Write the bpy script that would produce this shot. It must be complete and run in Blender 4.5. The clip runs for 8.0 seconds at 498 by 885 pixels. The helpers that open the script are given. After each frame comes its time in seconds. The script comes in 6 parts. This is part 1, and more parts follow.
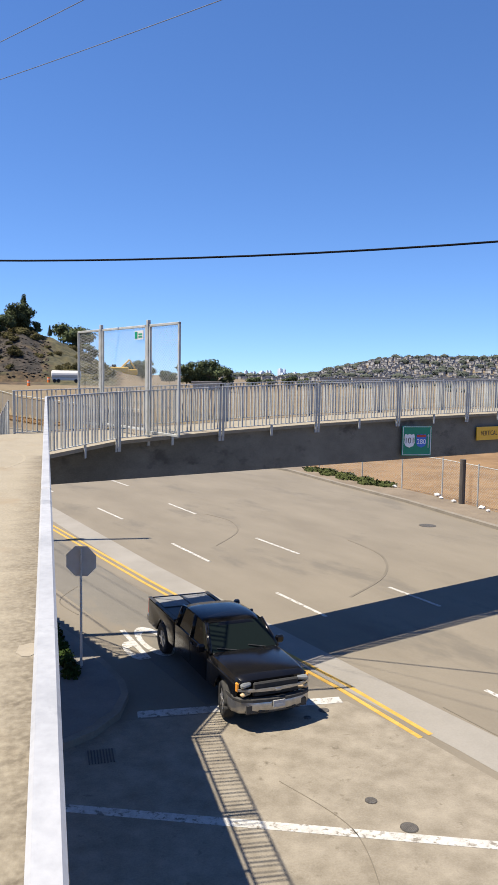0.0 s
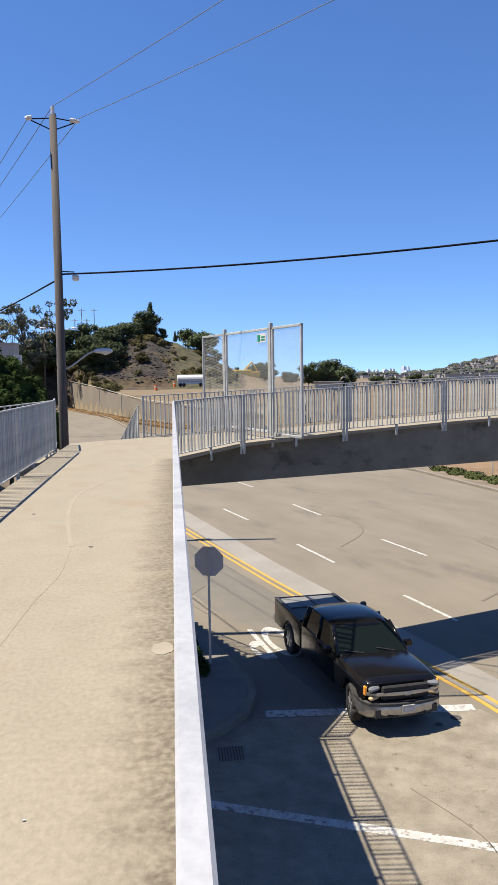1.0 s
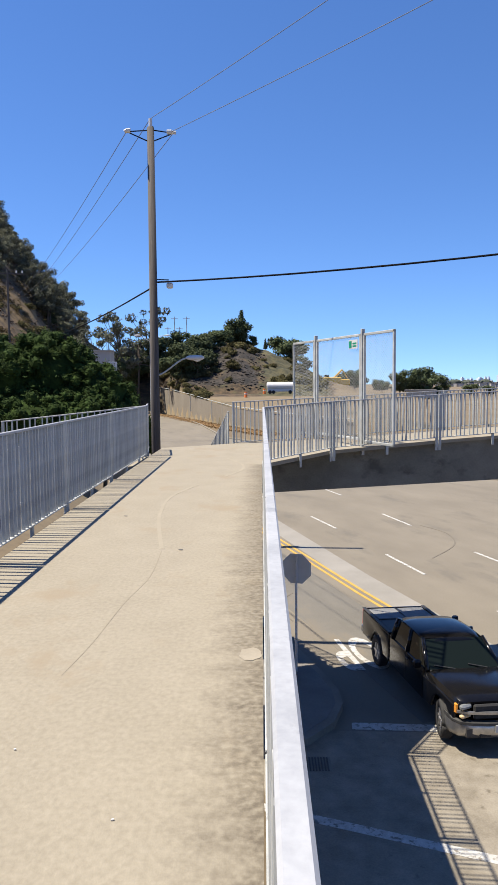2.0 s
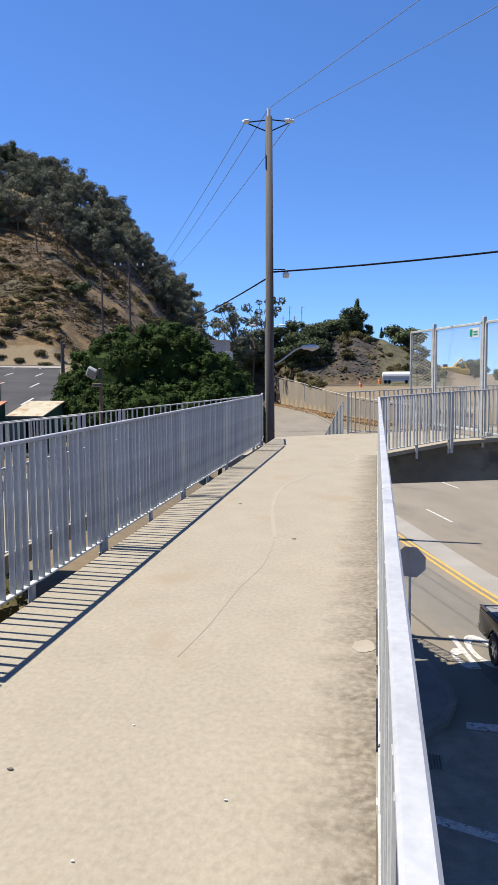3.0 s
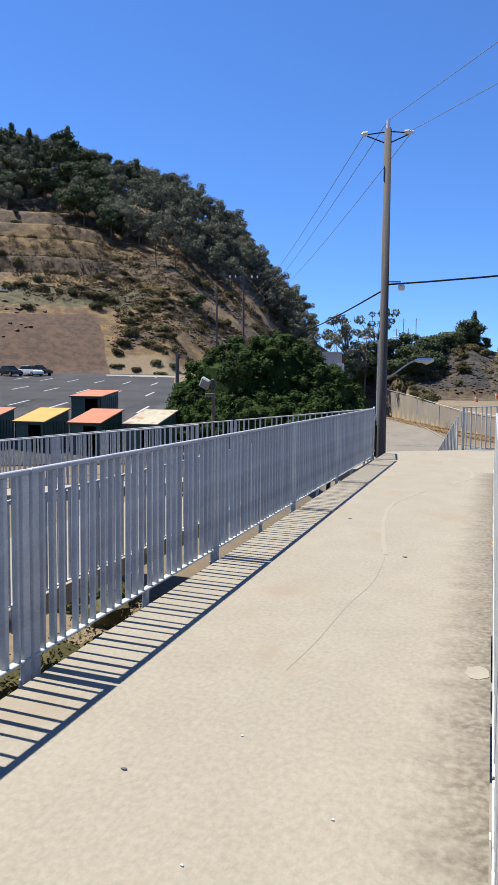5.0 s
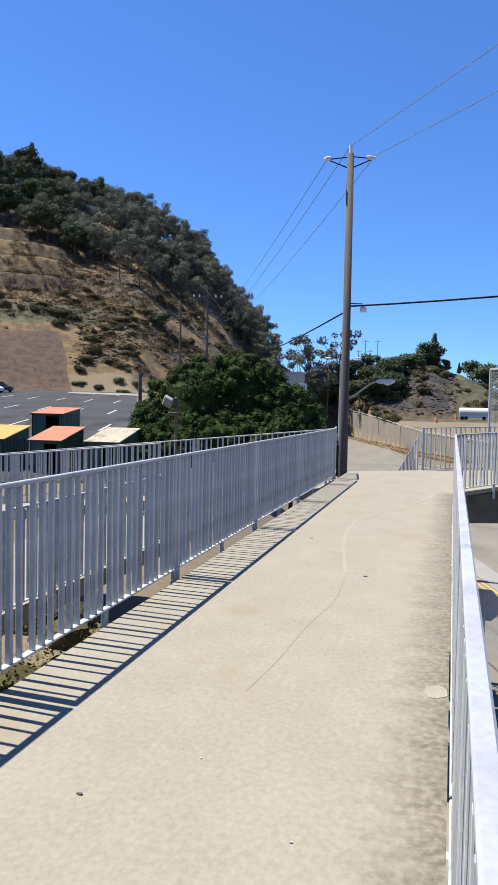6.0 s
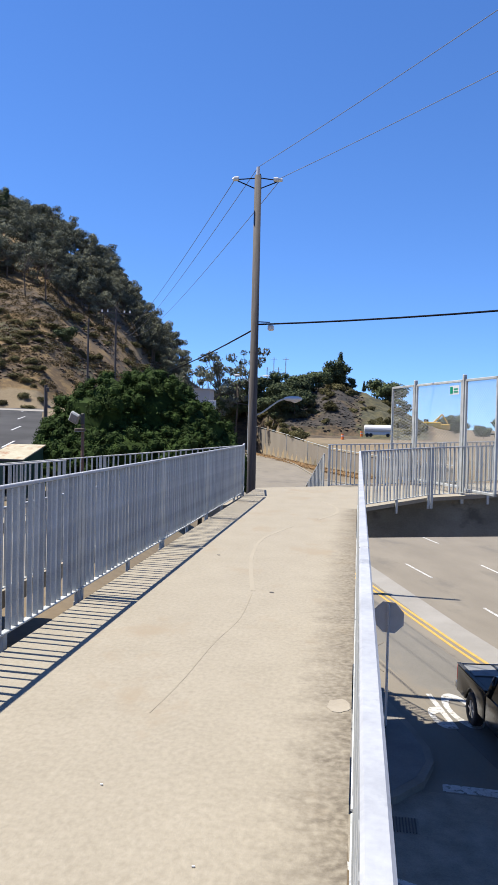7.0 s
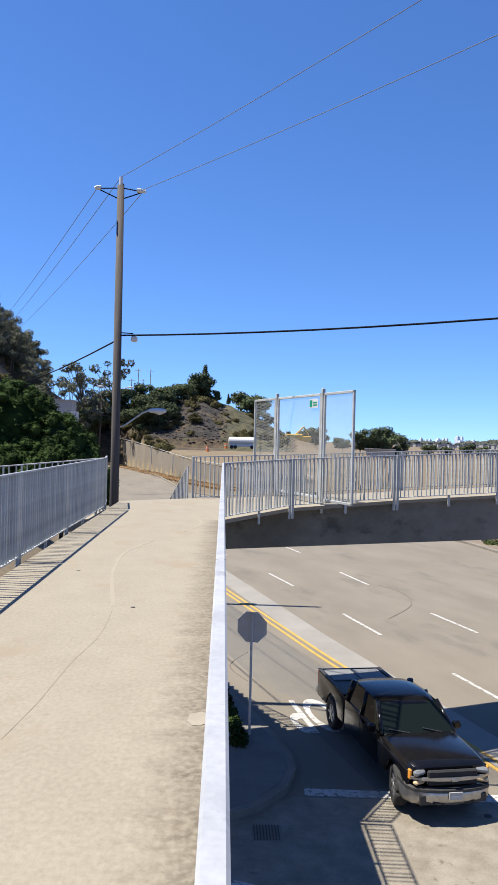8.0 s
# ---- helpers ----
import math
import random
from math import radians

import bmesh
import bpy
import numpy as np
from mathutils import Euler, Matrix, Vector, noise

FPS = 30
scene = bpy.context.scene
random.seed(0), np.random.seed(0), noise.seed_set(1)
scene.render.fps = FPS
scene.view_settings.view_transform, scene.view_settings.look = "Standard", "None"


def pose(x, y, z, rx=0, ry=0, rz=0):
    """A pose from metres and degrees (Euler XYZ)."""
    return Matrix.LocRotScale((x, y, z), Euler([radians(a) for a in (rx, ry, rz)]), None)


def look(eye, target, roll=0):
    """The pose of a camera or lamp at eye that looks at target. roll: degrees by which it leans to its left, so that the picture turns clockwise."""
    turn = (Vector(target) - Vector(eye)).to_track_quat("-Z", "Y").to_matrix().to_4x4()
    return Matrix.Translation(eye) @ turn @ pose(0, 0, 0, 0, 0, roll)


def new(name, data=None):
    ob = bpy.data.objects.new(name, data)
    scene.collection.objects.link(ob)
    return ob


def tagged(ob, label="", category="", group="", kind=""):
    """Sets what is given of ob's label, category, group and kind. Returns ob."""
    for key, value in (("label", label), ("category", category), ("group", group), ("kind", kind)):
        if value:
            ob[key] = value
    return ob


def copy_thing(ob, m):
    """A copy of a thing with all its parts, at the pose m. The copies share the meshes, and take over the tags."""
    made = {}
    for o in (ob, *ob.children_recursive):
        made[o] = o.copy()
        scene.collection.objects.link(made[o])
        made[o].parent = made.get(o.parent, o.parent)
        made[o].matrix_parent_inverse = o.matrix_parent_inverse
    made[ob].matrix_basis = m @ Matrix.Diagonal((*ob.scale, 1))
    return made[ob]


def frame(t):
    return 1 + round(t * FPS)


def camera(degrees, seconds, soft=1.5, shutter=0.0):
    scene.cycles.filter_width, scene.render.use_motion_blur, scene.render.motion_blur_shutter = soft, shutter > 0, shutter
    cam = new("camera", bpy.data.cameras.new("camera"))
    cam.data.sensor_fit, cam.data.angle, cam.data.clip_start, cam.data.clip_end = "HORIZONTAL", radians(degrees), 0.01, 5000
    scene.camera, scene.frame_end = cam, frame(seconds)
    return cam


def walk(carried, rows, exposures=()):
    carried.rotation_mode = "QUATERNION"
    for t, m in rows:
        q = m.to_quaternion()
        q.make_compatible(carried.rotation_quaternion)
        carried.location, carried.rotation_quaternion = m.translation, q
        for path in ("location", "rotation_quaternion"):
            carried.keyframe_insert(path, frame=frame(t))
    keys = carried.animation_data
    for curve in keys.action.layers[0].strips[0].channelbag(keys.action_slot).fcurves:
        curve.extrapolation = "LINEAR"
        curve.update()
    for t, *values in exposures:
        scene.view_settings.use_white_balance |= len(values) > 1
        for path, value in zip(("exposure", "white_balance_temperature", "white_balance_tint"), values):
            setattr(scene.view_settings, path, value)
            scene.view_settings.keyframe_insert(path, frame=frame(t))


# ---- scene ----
EXPOSURE, KELVIN = 1.0, 6050
cam = camera(36.5, 8.0)
PATH = [
    (0, (0.053, -0.941, 1.496), (0.571, 0.983, 1.320), 0.9),
    (0.5, (0.046, -0.923, 1.500), (0.394, 1.039, 1.325), -0.5),
    (1, (0.038, -0.930, 1.508), (0.237, 1.053, 1.333), -0.8),
    (2.3, (0.016, -0.864, 1.483), (-0.118, 1.126, 1.333), -0.4),
    (2.5, (0.013, -0.882, 1.488), (-0.198, 1.101, 1.328), -0.4),
    (3, (0.010, -0.872, 1.486), (-0.323, 1.092, 1.308), -0.4),
    (3.5, (0.001, -0.864, 1.485), (-0.447, 1.077, 1.313), -0.4),
    (4, (0.001, -0.861, 1.487), (-0.543, 1.056, 1.314), 0.0),
    (5.3, (-0.016, -0.904, 1.510), (-0.630, 0.994, 1.375), 0.6),
    (5.5, (-0.014, -0.904, 1.508), (-0.605, 1.002, 1.383), 0.7),
    (6, (-0.005, -0.900, 1.509), (-0.525, 1.029, 1.412), 1.1),
    (6.5, (0.010, -0.904, 1.512), (-0.407, 1.051, 1.451), 1.1),
    (7, (0.019, -0.886, 1.512), (-0.268, 1.092, 1.464), 1.3),
    (7.5, (0.034, -0.879, 1.512), (-0.085, 1.117, 1.481), 1.4),
    (8, (0.051, -0.878, 1.515), (0.118, 1.121, 1.507), 1.3),
]
walk(cam, [(t, look(eye, target, roll)) for t, eye, target, roll in PATH], exposures=[(0, EXPOSURE, KELVIN + 430, 10), (1.2, EXPOSURE - 0.04, KELVIN + 430, 10), (3, EXPOSURE, KELVIN + 130, 10), (4.2, EXPOSURE - 0.04, KELVIN + 80, 10), (5.5, EXPOSURE + 0.06, KELVIN - 170, 9), (7, EXPOSURE + 0.05, KELVIN - 10, 10), (8, EXPOSURE + 0.03, KELVIN + 40, 10)])

# ---- light ----
SX, SY = 0.493, -0.04                      # shadow shift per metre of height
sun_el = math.atan(1 / math.hypot(SX, SY))
world = bpy.data.worlds.new("world")
scene.world = world
world.use_nodes = True
wn = world.node_tree.nodes
sky = wn.new("ShaderNodeTexSky")
sky.sky_type, sky.sun_disc = "NISHITA", False
sky.sun_elevation, sky.sun_rotation = sun_el, math.atan2(-SX, -SY)
sky.air_density, sky.dust_density, sky.ozone_density, sky.altitude = 0.78, 0.0, 6.0, 50
aim, lift, unit = wn.new("ShaderNodeTexCoord"), wn.new("ShaderNodeVectorMath"), wn.new("ShaderNodeVectorMath")
lift.inputs[1].default_value, unit.operation = (0, 0, 0.07), "NORMALIZE"          # thins the white band of haze low in the sky
world.node_tree.links.new(aim.outputs["Generated"], lift.inputs[0])
world.node_tree.links.new(lift.outputs[0], unit.inputs[0])
world.node_tree.links.new(unit.outputs[0], sky.inputs["Vector"])
tone = wn.new("ShaderNodeHueSaturation")
tone.inputs["Hue"].default_value, tone.inputs["Saturation"].default_value = 0.506, 1.12
world.node_tree.links.new(sky.outputs[0], tone.inputs["Color"])
world.node_tree.links.new(tone.outputs[0], wn["Background"].inputs[0])
wn["Background"].inputs[1].default_value = 0.098
sun = new("sun", bpy.data.lights.new("sun", "SUN"))
sun.data.energy, sun.data.angle, sun.data.color = 5.0, radians(0.53), (1.0, 0.90, 0.74)
sun.matrix_world = look((-SX * 60, -SY * 60, 60), (0, 0, 0))


# ---- materials ----
def mat(name, dark, light, scale=4.0, rough=0.8, metal=0.0, bump=0.15, grain=60.0, spots=None, spot_scale=1.0, spot_at=0.62, stretch=(1, 1, 1), rand=0.0, spec=0.5, turn=None, fleck=0.45):
    """Two colours mixed by broad and fine noise, with optional stains of a third colour and relief."""
    m = bpy.data.materials.new(name)
    m.use_nodes = True
    n, l = m.node_tree.nodes, m.node_tree.links
    b = n["Principled BSDF"]
    co, mp = n.new("ShaderNodeTexCoord"), n.new("ShaderNodeMapping")
    mp.inputs["Scale"].default_value = stretch
    if turn is not None:
        mp.vector_type = "TEXTURE"
        mp.inputs["Rotation"].default_value = (0, 0, radians(turn))
    l.new(co.outputs["Object"], mp.inputs["Vector"])

    def nz(sc, det, lac=0.6):
        t = n.new("ShaderNodeTexNoise")
        t.inputs["Scale"].default_value, t.inputs["Detail"].default_value, t.inputs["Roughness"].default_value = sc, det, lac
        l.new(mp.outputs[0], t.inputs["Vector"])
        return t.outputs["Fac"]

    def ramp(fac, lo, hi):
        r = n.new("ShaderNodeMapRange")
        r.inputs["From Min"].default_value, r.inputs["From Max"].default_value = lo, hi
        l.new(fac, r.inputs["Value"])
        return r.outputs["Result"]

    def mix(fac, a, c):
        x = n.new("ShaderNodeMix")
        x.data_type = "RGBA"
        for src, k in ((fac, 0), (a, 6), (c, 7)):
            if isinstance(src, (tuple, list)):
                x.inputs[k].default_value = (*src, 1)
            elif isinstance(src, float):
                x.inputs[k].default_value = src
            else:
                l.new(src, x.inputs[k])
        return x.outputs[2]

    big, fine = nz(scale, 5), nz(grain, 3)
    add = n.new("ShaderNodeMath")
    add.operation = "MULTIPLY_ADD"
    l.new(fine, add.inputs[0])
    add.inputs[1].default_value = fleck
    l.new(big, add.inputs[2])
    middle, half = 0.5 + 0.5 * fleck, 0.205 + 0.16 * max(fleck - 0.45, 0)
    col = mix(ramp(add.outputs[0], middle - half, middle + half), dark, light)
    if spots:
        col = mix(ramp(nz(spot_scale, 6, 0.65), spot_at, spot_at + 0.1), col, spots)
    if rand:
        inf, hv = n.new("ShaderNodeObjectInfo"), n.new("ShaderNodeHueSaturation")
        l.new(col, hv.inputs["Color"])
        r = n.new("ShaderNodeMapRange")
        r.inputs["To Min"].default_value, r.inputs["To Max"].default_value = 1 - rand, 1 + rand
        l.new(inf.outputs["Random"], r.inputs["Value"])
        l.new(r.outputs[0], hv.inputs["Value"])
        col = hv.outputs[0]
    l.new(col, b.inputs["Base Color"])
    b.inputs["Roughness"].default_value, b.inputs["Metallic"].default_value = rough, metal
    b.inputs["Specular IOR Level"].default_value = spec
    if bump:
        bp = n.new("ShaderNodeBump")
        bp.inputs["Strength"].default_value, bp.inputs["Distance"].default_value = bump, 0.02
        l.new(add.outputs[0], bp.inputs["Height"])
        l.new(bp.outputs[0], b.inputs["Normal"])
    return m


DECK = mat("deck concrete", (0.203, 0.178, 0.133), (0.262, 0.233, 0.179), 2.6, 0.85, bump=0.10, grain=36, spots=(0.220, 0.182, 0.128), spot_scale=1.1, spot_at=0.56, stretch=(1.0, 0.75, 1), fleck=1.9)
DECK2 = mat("bridge deck concrete", (0.203, 0.178, 0.133), (0.262, 0.233, 0.179), 2.6, 0.85, bump=0.10, grain=36, spots=(0.220, 0.182, 0.128), spot_scale=1.1, spot_at=0.56, stretch=(1.0, 0.75, 1), fleck=1.9)
PATCHM = mat("mortar patch", (0.234, 0.207, 0.162), (0.279, 0.248, 0.198), 6, 0.9)
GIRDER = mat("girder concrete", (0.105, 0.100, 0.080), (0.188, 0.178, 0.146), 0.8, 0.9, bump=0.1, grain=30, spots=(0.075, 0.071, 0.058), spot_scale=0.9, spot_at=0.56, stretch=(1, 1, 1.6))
GALV = mat("galvanised steel", (0.285, 0.296, 0.288), (0.455, 0.468, 0.456), 5, 0.6, 0.12, 0.03, 90, spots=(0.22, 0.23, 0.24), spot_scale=5, rand=0.12)
CAPM = mat("painted cap rail", (0.275, 0.285, 0.305), (0.385, 0.395, 0.415), 4, 0.6, 0.1, 0.05, 60, spots=(0.215, 0.225, 0.245), spot_scale=6, spot_at=0.56)
ROAD = mat("worn asphalt", (0.137, 0.119, 0.091), (0.176, 0.154, 0.119), 0.45, 0.9, bump=0.12, grain=26, spots=(0.122, 0.108, 0.086), spot_scale=0.4, spot_at=0.56, stretch=(0.9, 2.4, 1), turn=15.6)
LANE = mat("grey lane asphalt", (0.100, 0.092, 0.077), (0.145, 0.134, 0.113), 0.5, 0.9, bump=0.15, grain=26, spots=(0.150, 0.128, 0.096), spot_scale=0.5, spot_at=0.55, stretch=(0.9, 2.4, 1), turn=15.6)
ROAD2 = mat("patched concrete road", (0.150, 0.130, 0.099), (0.240, 0.214, 0.170), 2.3, 0.9, bump=0.4, grain=30, spots=(0.118, 0.100, 0.074), spot_scale=3.4, spot_at=0.62)
GUTTER = mat("pale concrete strip", (0.190, 0.178, 0.156), (0.236, 0.222, 0.198), 0.6, 0.9, grain=20)
KERB = mat("kerb concrete", (0.153, 0.135, 0.108), (0.207, 0.184, 0.149), 1.2, 0.9, grain=20)
WALKM = mat("sidewalk concrete", (0.126, 0.117, 0.104), (0.180, 0.167, 0.149), 1.0, 0.9, grain=25)
WHITEP = mat("white road paint", (0.30, 0.29, 0.27), (0.48, 0.48, 0.46), 5, 0.8, grain=30, spots=(0.16, 0.142, 0.118), spot_scale=8, spot_at=0.52)
YELLOWP = mat("yellow road paint", (0.358, 0.215, 0.033), (0.455, 0.286, 0.058), 5, 0.8, grain=30, spots=(0.234, 0.189, 0.104), spot_scale=9, spot_at=0.66)
IRON = mat("cast iron", (0.05, 0.045, 0.04), (0.09, 0.08, 0.07), 20, 0.7, 0.3)
TAR = mat("tar seam", (0.05, 0.05, 0.05), (0.10, 0.095, 0.09), 8, 0.8)
DRYGRASS = mat("dry grass earth", (0.109, 0.080, 0.046), (0.185, 0.143, 0.084), 0.05, 0.95, bump=0.4, grain=2.5, spots=(0.067, 0.055, 0.034), spot_scale=0.05, spot_at=0.55)
LOT = mat("dark lot asphalt", (0.068, 0.068, 0.072), (0.104, 0.104, 0.108), 0.2, 0.9, grain=6)
POLEW = mat("weathered pole wood", (0.046, 0.040, 0.036), (0.098, 0.087, 0.080), 6, 0.9, bump=0.5, grain=40, stretch=(3, 3, 0.15))
TANWALL = mat("tan wall", (0.180, 0.155, 0.125), (0.230, 0.205, 0.165), 0.2, 0.9, grain=3)
BLACKPAINT = mat("black car paint", (0.004, 0.004, 0.005), (0.007, 0.007, 0.008), 3, 0.18, 0.0, 0, 60, spec=0.35)
RUBBER = mat("rubber", (0.012, 0.012, 0.012), (0.03, 0.03, 0.03), 20, 0.85)
CHROME = mat("worn chrome", (0.32, 0.32, 0.32), (0.46, 0.45, 0.44), 8, 0.3, 0.85, 0)
RIM = mat("dull rim", (0.35, 0.34, 0.33), (0.5, 0.49, 0.48), 8, 0.4, 0.7, 0)
BEDLINE = mat("grey bed floor", (0.13, 0.133, 0.138), (0.185, 0.188, 0.192), 4, 0.7)
DARKTRIM = mat("dark trim", (0.02, 0.02, 0.02), (0.035, 0.035, 0.035), 8, 0.6)
AMBER = mat("amber lens", (0.55, 0.22, 0.03), (0.7, 0.30, 0.05), 10, 0.2, bump=0)
LOWLAMP = mat("warm lower lens", (0.50, 0.36, 0.20), (0.60, 0.45, 0.27), 10, 0.2, bump=0)
CLEARLENS = mat("clear lens", (0.14, 0.15, 0.155), (0.22, 0.23, 0.235), 10, 0.12, bump=0)
PLATE = mat("plate white", (0.36, 0.36, 0.35), (0.44, 0.44, 0.43), 10, 0.5, bump=0)
SIGNBACK = mat("sign back aluminium", (0.50, 0.49, 0.47), (0.58, 0.57, 0.55), 4, 0.55, 0.1, 0.02)
GREENSIGN = mat("green sign sheet", (0.0, 0.20, 0.115), (0.0, 0.24, 0.14), 3, 0.4, bump=0)
YELLOWSIGN = mat("yellow sign sheet", (0.72, 0.40, 0.02), (0.80, 0.46, 0.03), 3, 0.4, bump=0)
WHITESHEET = mat("white sheet", (0.490, 0.490, 0.490), (0.560, 0.560, 0.560), 3, 0.5, bump=0)
SIGNWHITE = mat("reflective white", (0.78, 0.78, 0.78), (0.84, 0.84, 0.84), 3, 0.35, bump=0)
BLUESHEET = mat("blue sheet", (0.04, 0.13, 0.52), (0.05, 0.16, 0.58), 3, 0.4, bump=0)
REDSHEET = mat("red sheet", (0.45, 0.04, 0.03), (0.52, 0.05, 0.04), 3, 0.4, bump=0)
BLACKSHEET = mat("black sheet", (0.015, 0.015, 0.015), (0.03, 0.03, 0.03), 3, 0.5, bump=0)
GREENMETAL = mat("dark green metal", (0.015, 0.045, 0.035), (0.03, 0.075, 0.055), 1.5, 0.5, 0.1, 0.05, 20)
ROOFRED = mat("rust orange roof", (0.300, 0.102, 0.048), (0.360, 0.144, 0.072), 1.2, 0.8, grain=10)
ROOFORANGE = mat("orange yellow roof", (0.403, 0.195, 0.033), (0.468, 0.260, 0.058), 1.2, 0.8, grain=10)
ROOFPALE = mat("pale rusted roof", (0.276, 0.240, 0.162), (0.360, 0.336, 0.252), 1.5, 0.8, grain=10, spots=(0.216, 0.108, 0.048), spot_scale=1.0, spot_at=0.52)
LEAF_BUSH = mat("bush leaves", (0.011, 0.022, 0.005), (0.040, 0.068, 0.014), 1.4, 0.9, bump=0, grain=5, spec=0.12)
LEAF_DARK = mat("dark pine leaves", (0.036, 0.049, 0.025), (0.094, 0.114, 0.054), 0.4, 0.9, bump=0, grain=3, rand=0.25, spec=0.1)
LEAF_EUC = mat("grey green leaves", (0.095, 0.100, 0.071), (0.188, 0.191, 0.132), 0.35, 0.9, bump=0, grain=3, rand=0.3, spec=0.1)
LEAF_SCRUB = mat("brown scrub stalks", (0.058, 0.045, 0.022), (0.128, 0.096, 0.046), 0.5, 0.95, bump=0, grain=3, spec=0.05)
LEAF_SHRUB = mat("dry shrub leaves", (0.058, 0.055, 0.023), (0.130, 0.113, 0.050), 0.6, 0.9, bump=0, grain=4, rand=0.35, spec=0.1)
LEAF_FAR = mat("dull far leaves", (0.050, 0.058, 0.046), (0.088, 0.098, 0.080), 0.02, 0.95, bump=0, grain=0.3, spec=0.05)
IVY = mat("ivy leaves", (0.030, 0.046, 0.012), (0.078, 0.088, 0.030), 2.0, 0.9, bump=0, grain=12, spec=0.15)
BARK = mat("bark", (0.07, 0.055, 0.04), (0.15, 0.12, 0.09), 2, 0.95, bump=0.3, grain=10)
CABLE = mat("black cable", (0.008, 0.008, 0.010), (0.015, 0.015, 0.017), 5, 0.95, bump=0, spec=0.05)
WIREM = mat("dull thin wire", (0.14, 0.15, 0.17), (0.20, 0.21, 0.23), 5, 0.9, bump=0, spec=0.1)
STUCCO = mat("pale stucco", (0.303, 0.292, 0.275), (0.396, 0.385, 0.369), 0.01, 0.9, bump=0, grain=0.08)
ROOFGREY = mat("grey roof", (0.120, 0.120, 0.126), (0.180, 0.174, 0.174), 0.01, 0.9, bump=0, grain=0.1)
# distance haze is mixed into the tower colour: pale and bluish
TOWERM = mat("haze tinted tower", (0.50, 0.56, 0.64), (0.56, 0.62, 0.70), 0.01, 0.8, bump=0, grain=0.05)
YELLOWM = mat("machine yellow", (0.56, 0.33, 0.018), (0.64, 0.40, 0.035), 2, 0.5, bump=0)
ORANGEP = mat("orange plastic", (0.7, 0.16, 0.03), (0.8, 0.2, 0.04), 3, 0.6, bump=0)
WHITECAR = mat("white car paint", (0.7, 0.7, 0.7), (0.78, 0.78, 0.78), 2, 0.25, bump=0)
LAMPGLASS = mat("lamp glass", (0.5, 0.5, 0.48), (0.62, 0.62, 0.6), 8, 0.2, bump=0)


def ground_layers(m):
    """Lays bare soil and red bank over the grass where the ground carries them, with ragged edges."""
    n, l = m.node_tree.nodes, m.node_tree.links
    b = n["Principled BSDF"]
    col = b.inputs["Base Color"].links[0].from_socket
    co = n.new("ShaderNodeTexCoord")

    def fractal(scale, lo, hi):
        t, r = n.new("ShaderNodeTexNoise"), n.new("ShaderNodeMapRange")
        t.inputs["Scale"].default_value, t.inputs["Detail"].default_value, t.inputs["Roughness"].default_value = scale, 8, 0.72
        l.new(co.outputs["Object"], t.inputs["Vector"])
        r.inputs["From Min"].default_value, r.inputs["From Max"].default_value = lo, hi
        l.new(t.outputs["Fac"], r.inputs["Value"])
        return t.outputs["Fac"], r.outputs["Result"]

    for k, (name, dark, light) in enumerate((("soil", (0.150, 0.088, 0.036), (0.200, 0.122, 0.054)), ("straw", (0.078, 0.048, 0.019), (0.156, 0.100, 0.038)), ("scrub", (0.028, 0.019, 0.010), (0.086, 0.056, 0.028)),
                                            ("green", (0.028, 0.029, 0.012), (0.080, 0.070, 0.029)), ("rock", (0.008, 0.007, 0.006), (0.040, 0.032, 0.026)), ("bank", (0.040, 0.023, 0.013), (0.080, 0.046, 0.026)))):
        at, ad, rp, mx, own = (n.new("ShaderNode" + q) for q in ("Attribute", "Math", "MapRange", "Mix", "Mix"))
        at.attribute_name = name
        edge, _ = fractal(0.13 + 0.03 * k, 0, 1)
        ad.operation = "MULTIPLY_ADD"
        l.new(edge, ad.inputs[0])
        ad.inputs[1].default_value = 1.1
        l.new(at.outputs["Fac"], ad.inputs[2])
        rp.inputs["From Min"].default_value, rp.inputs["From Max"].default_value = 0.98, 1.12
        l.new(ad.outputs[0], rp.inputs["Value"])
        own.data_type = mx.data_type = "RGBA"
        own.inputs[6].default_value, own.inputs[7].default_value = (*dark, 1), (*light, 1)
        l.new(fractal(0.42 + 0.06 * k, 0.43, 0.57)[1], own.inputs[0])
        l.new(rp.outputs["Result"], mx.inputs[0])
        l.new(col, mx.inputs[6])
        l.new(own.outputs[2], mx.inputs[7])
        col = mx.outputs[2]
    l.new(col, b.inputs["Base Color"])


ground_layers(DRYGRASS)


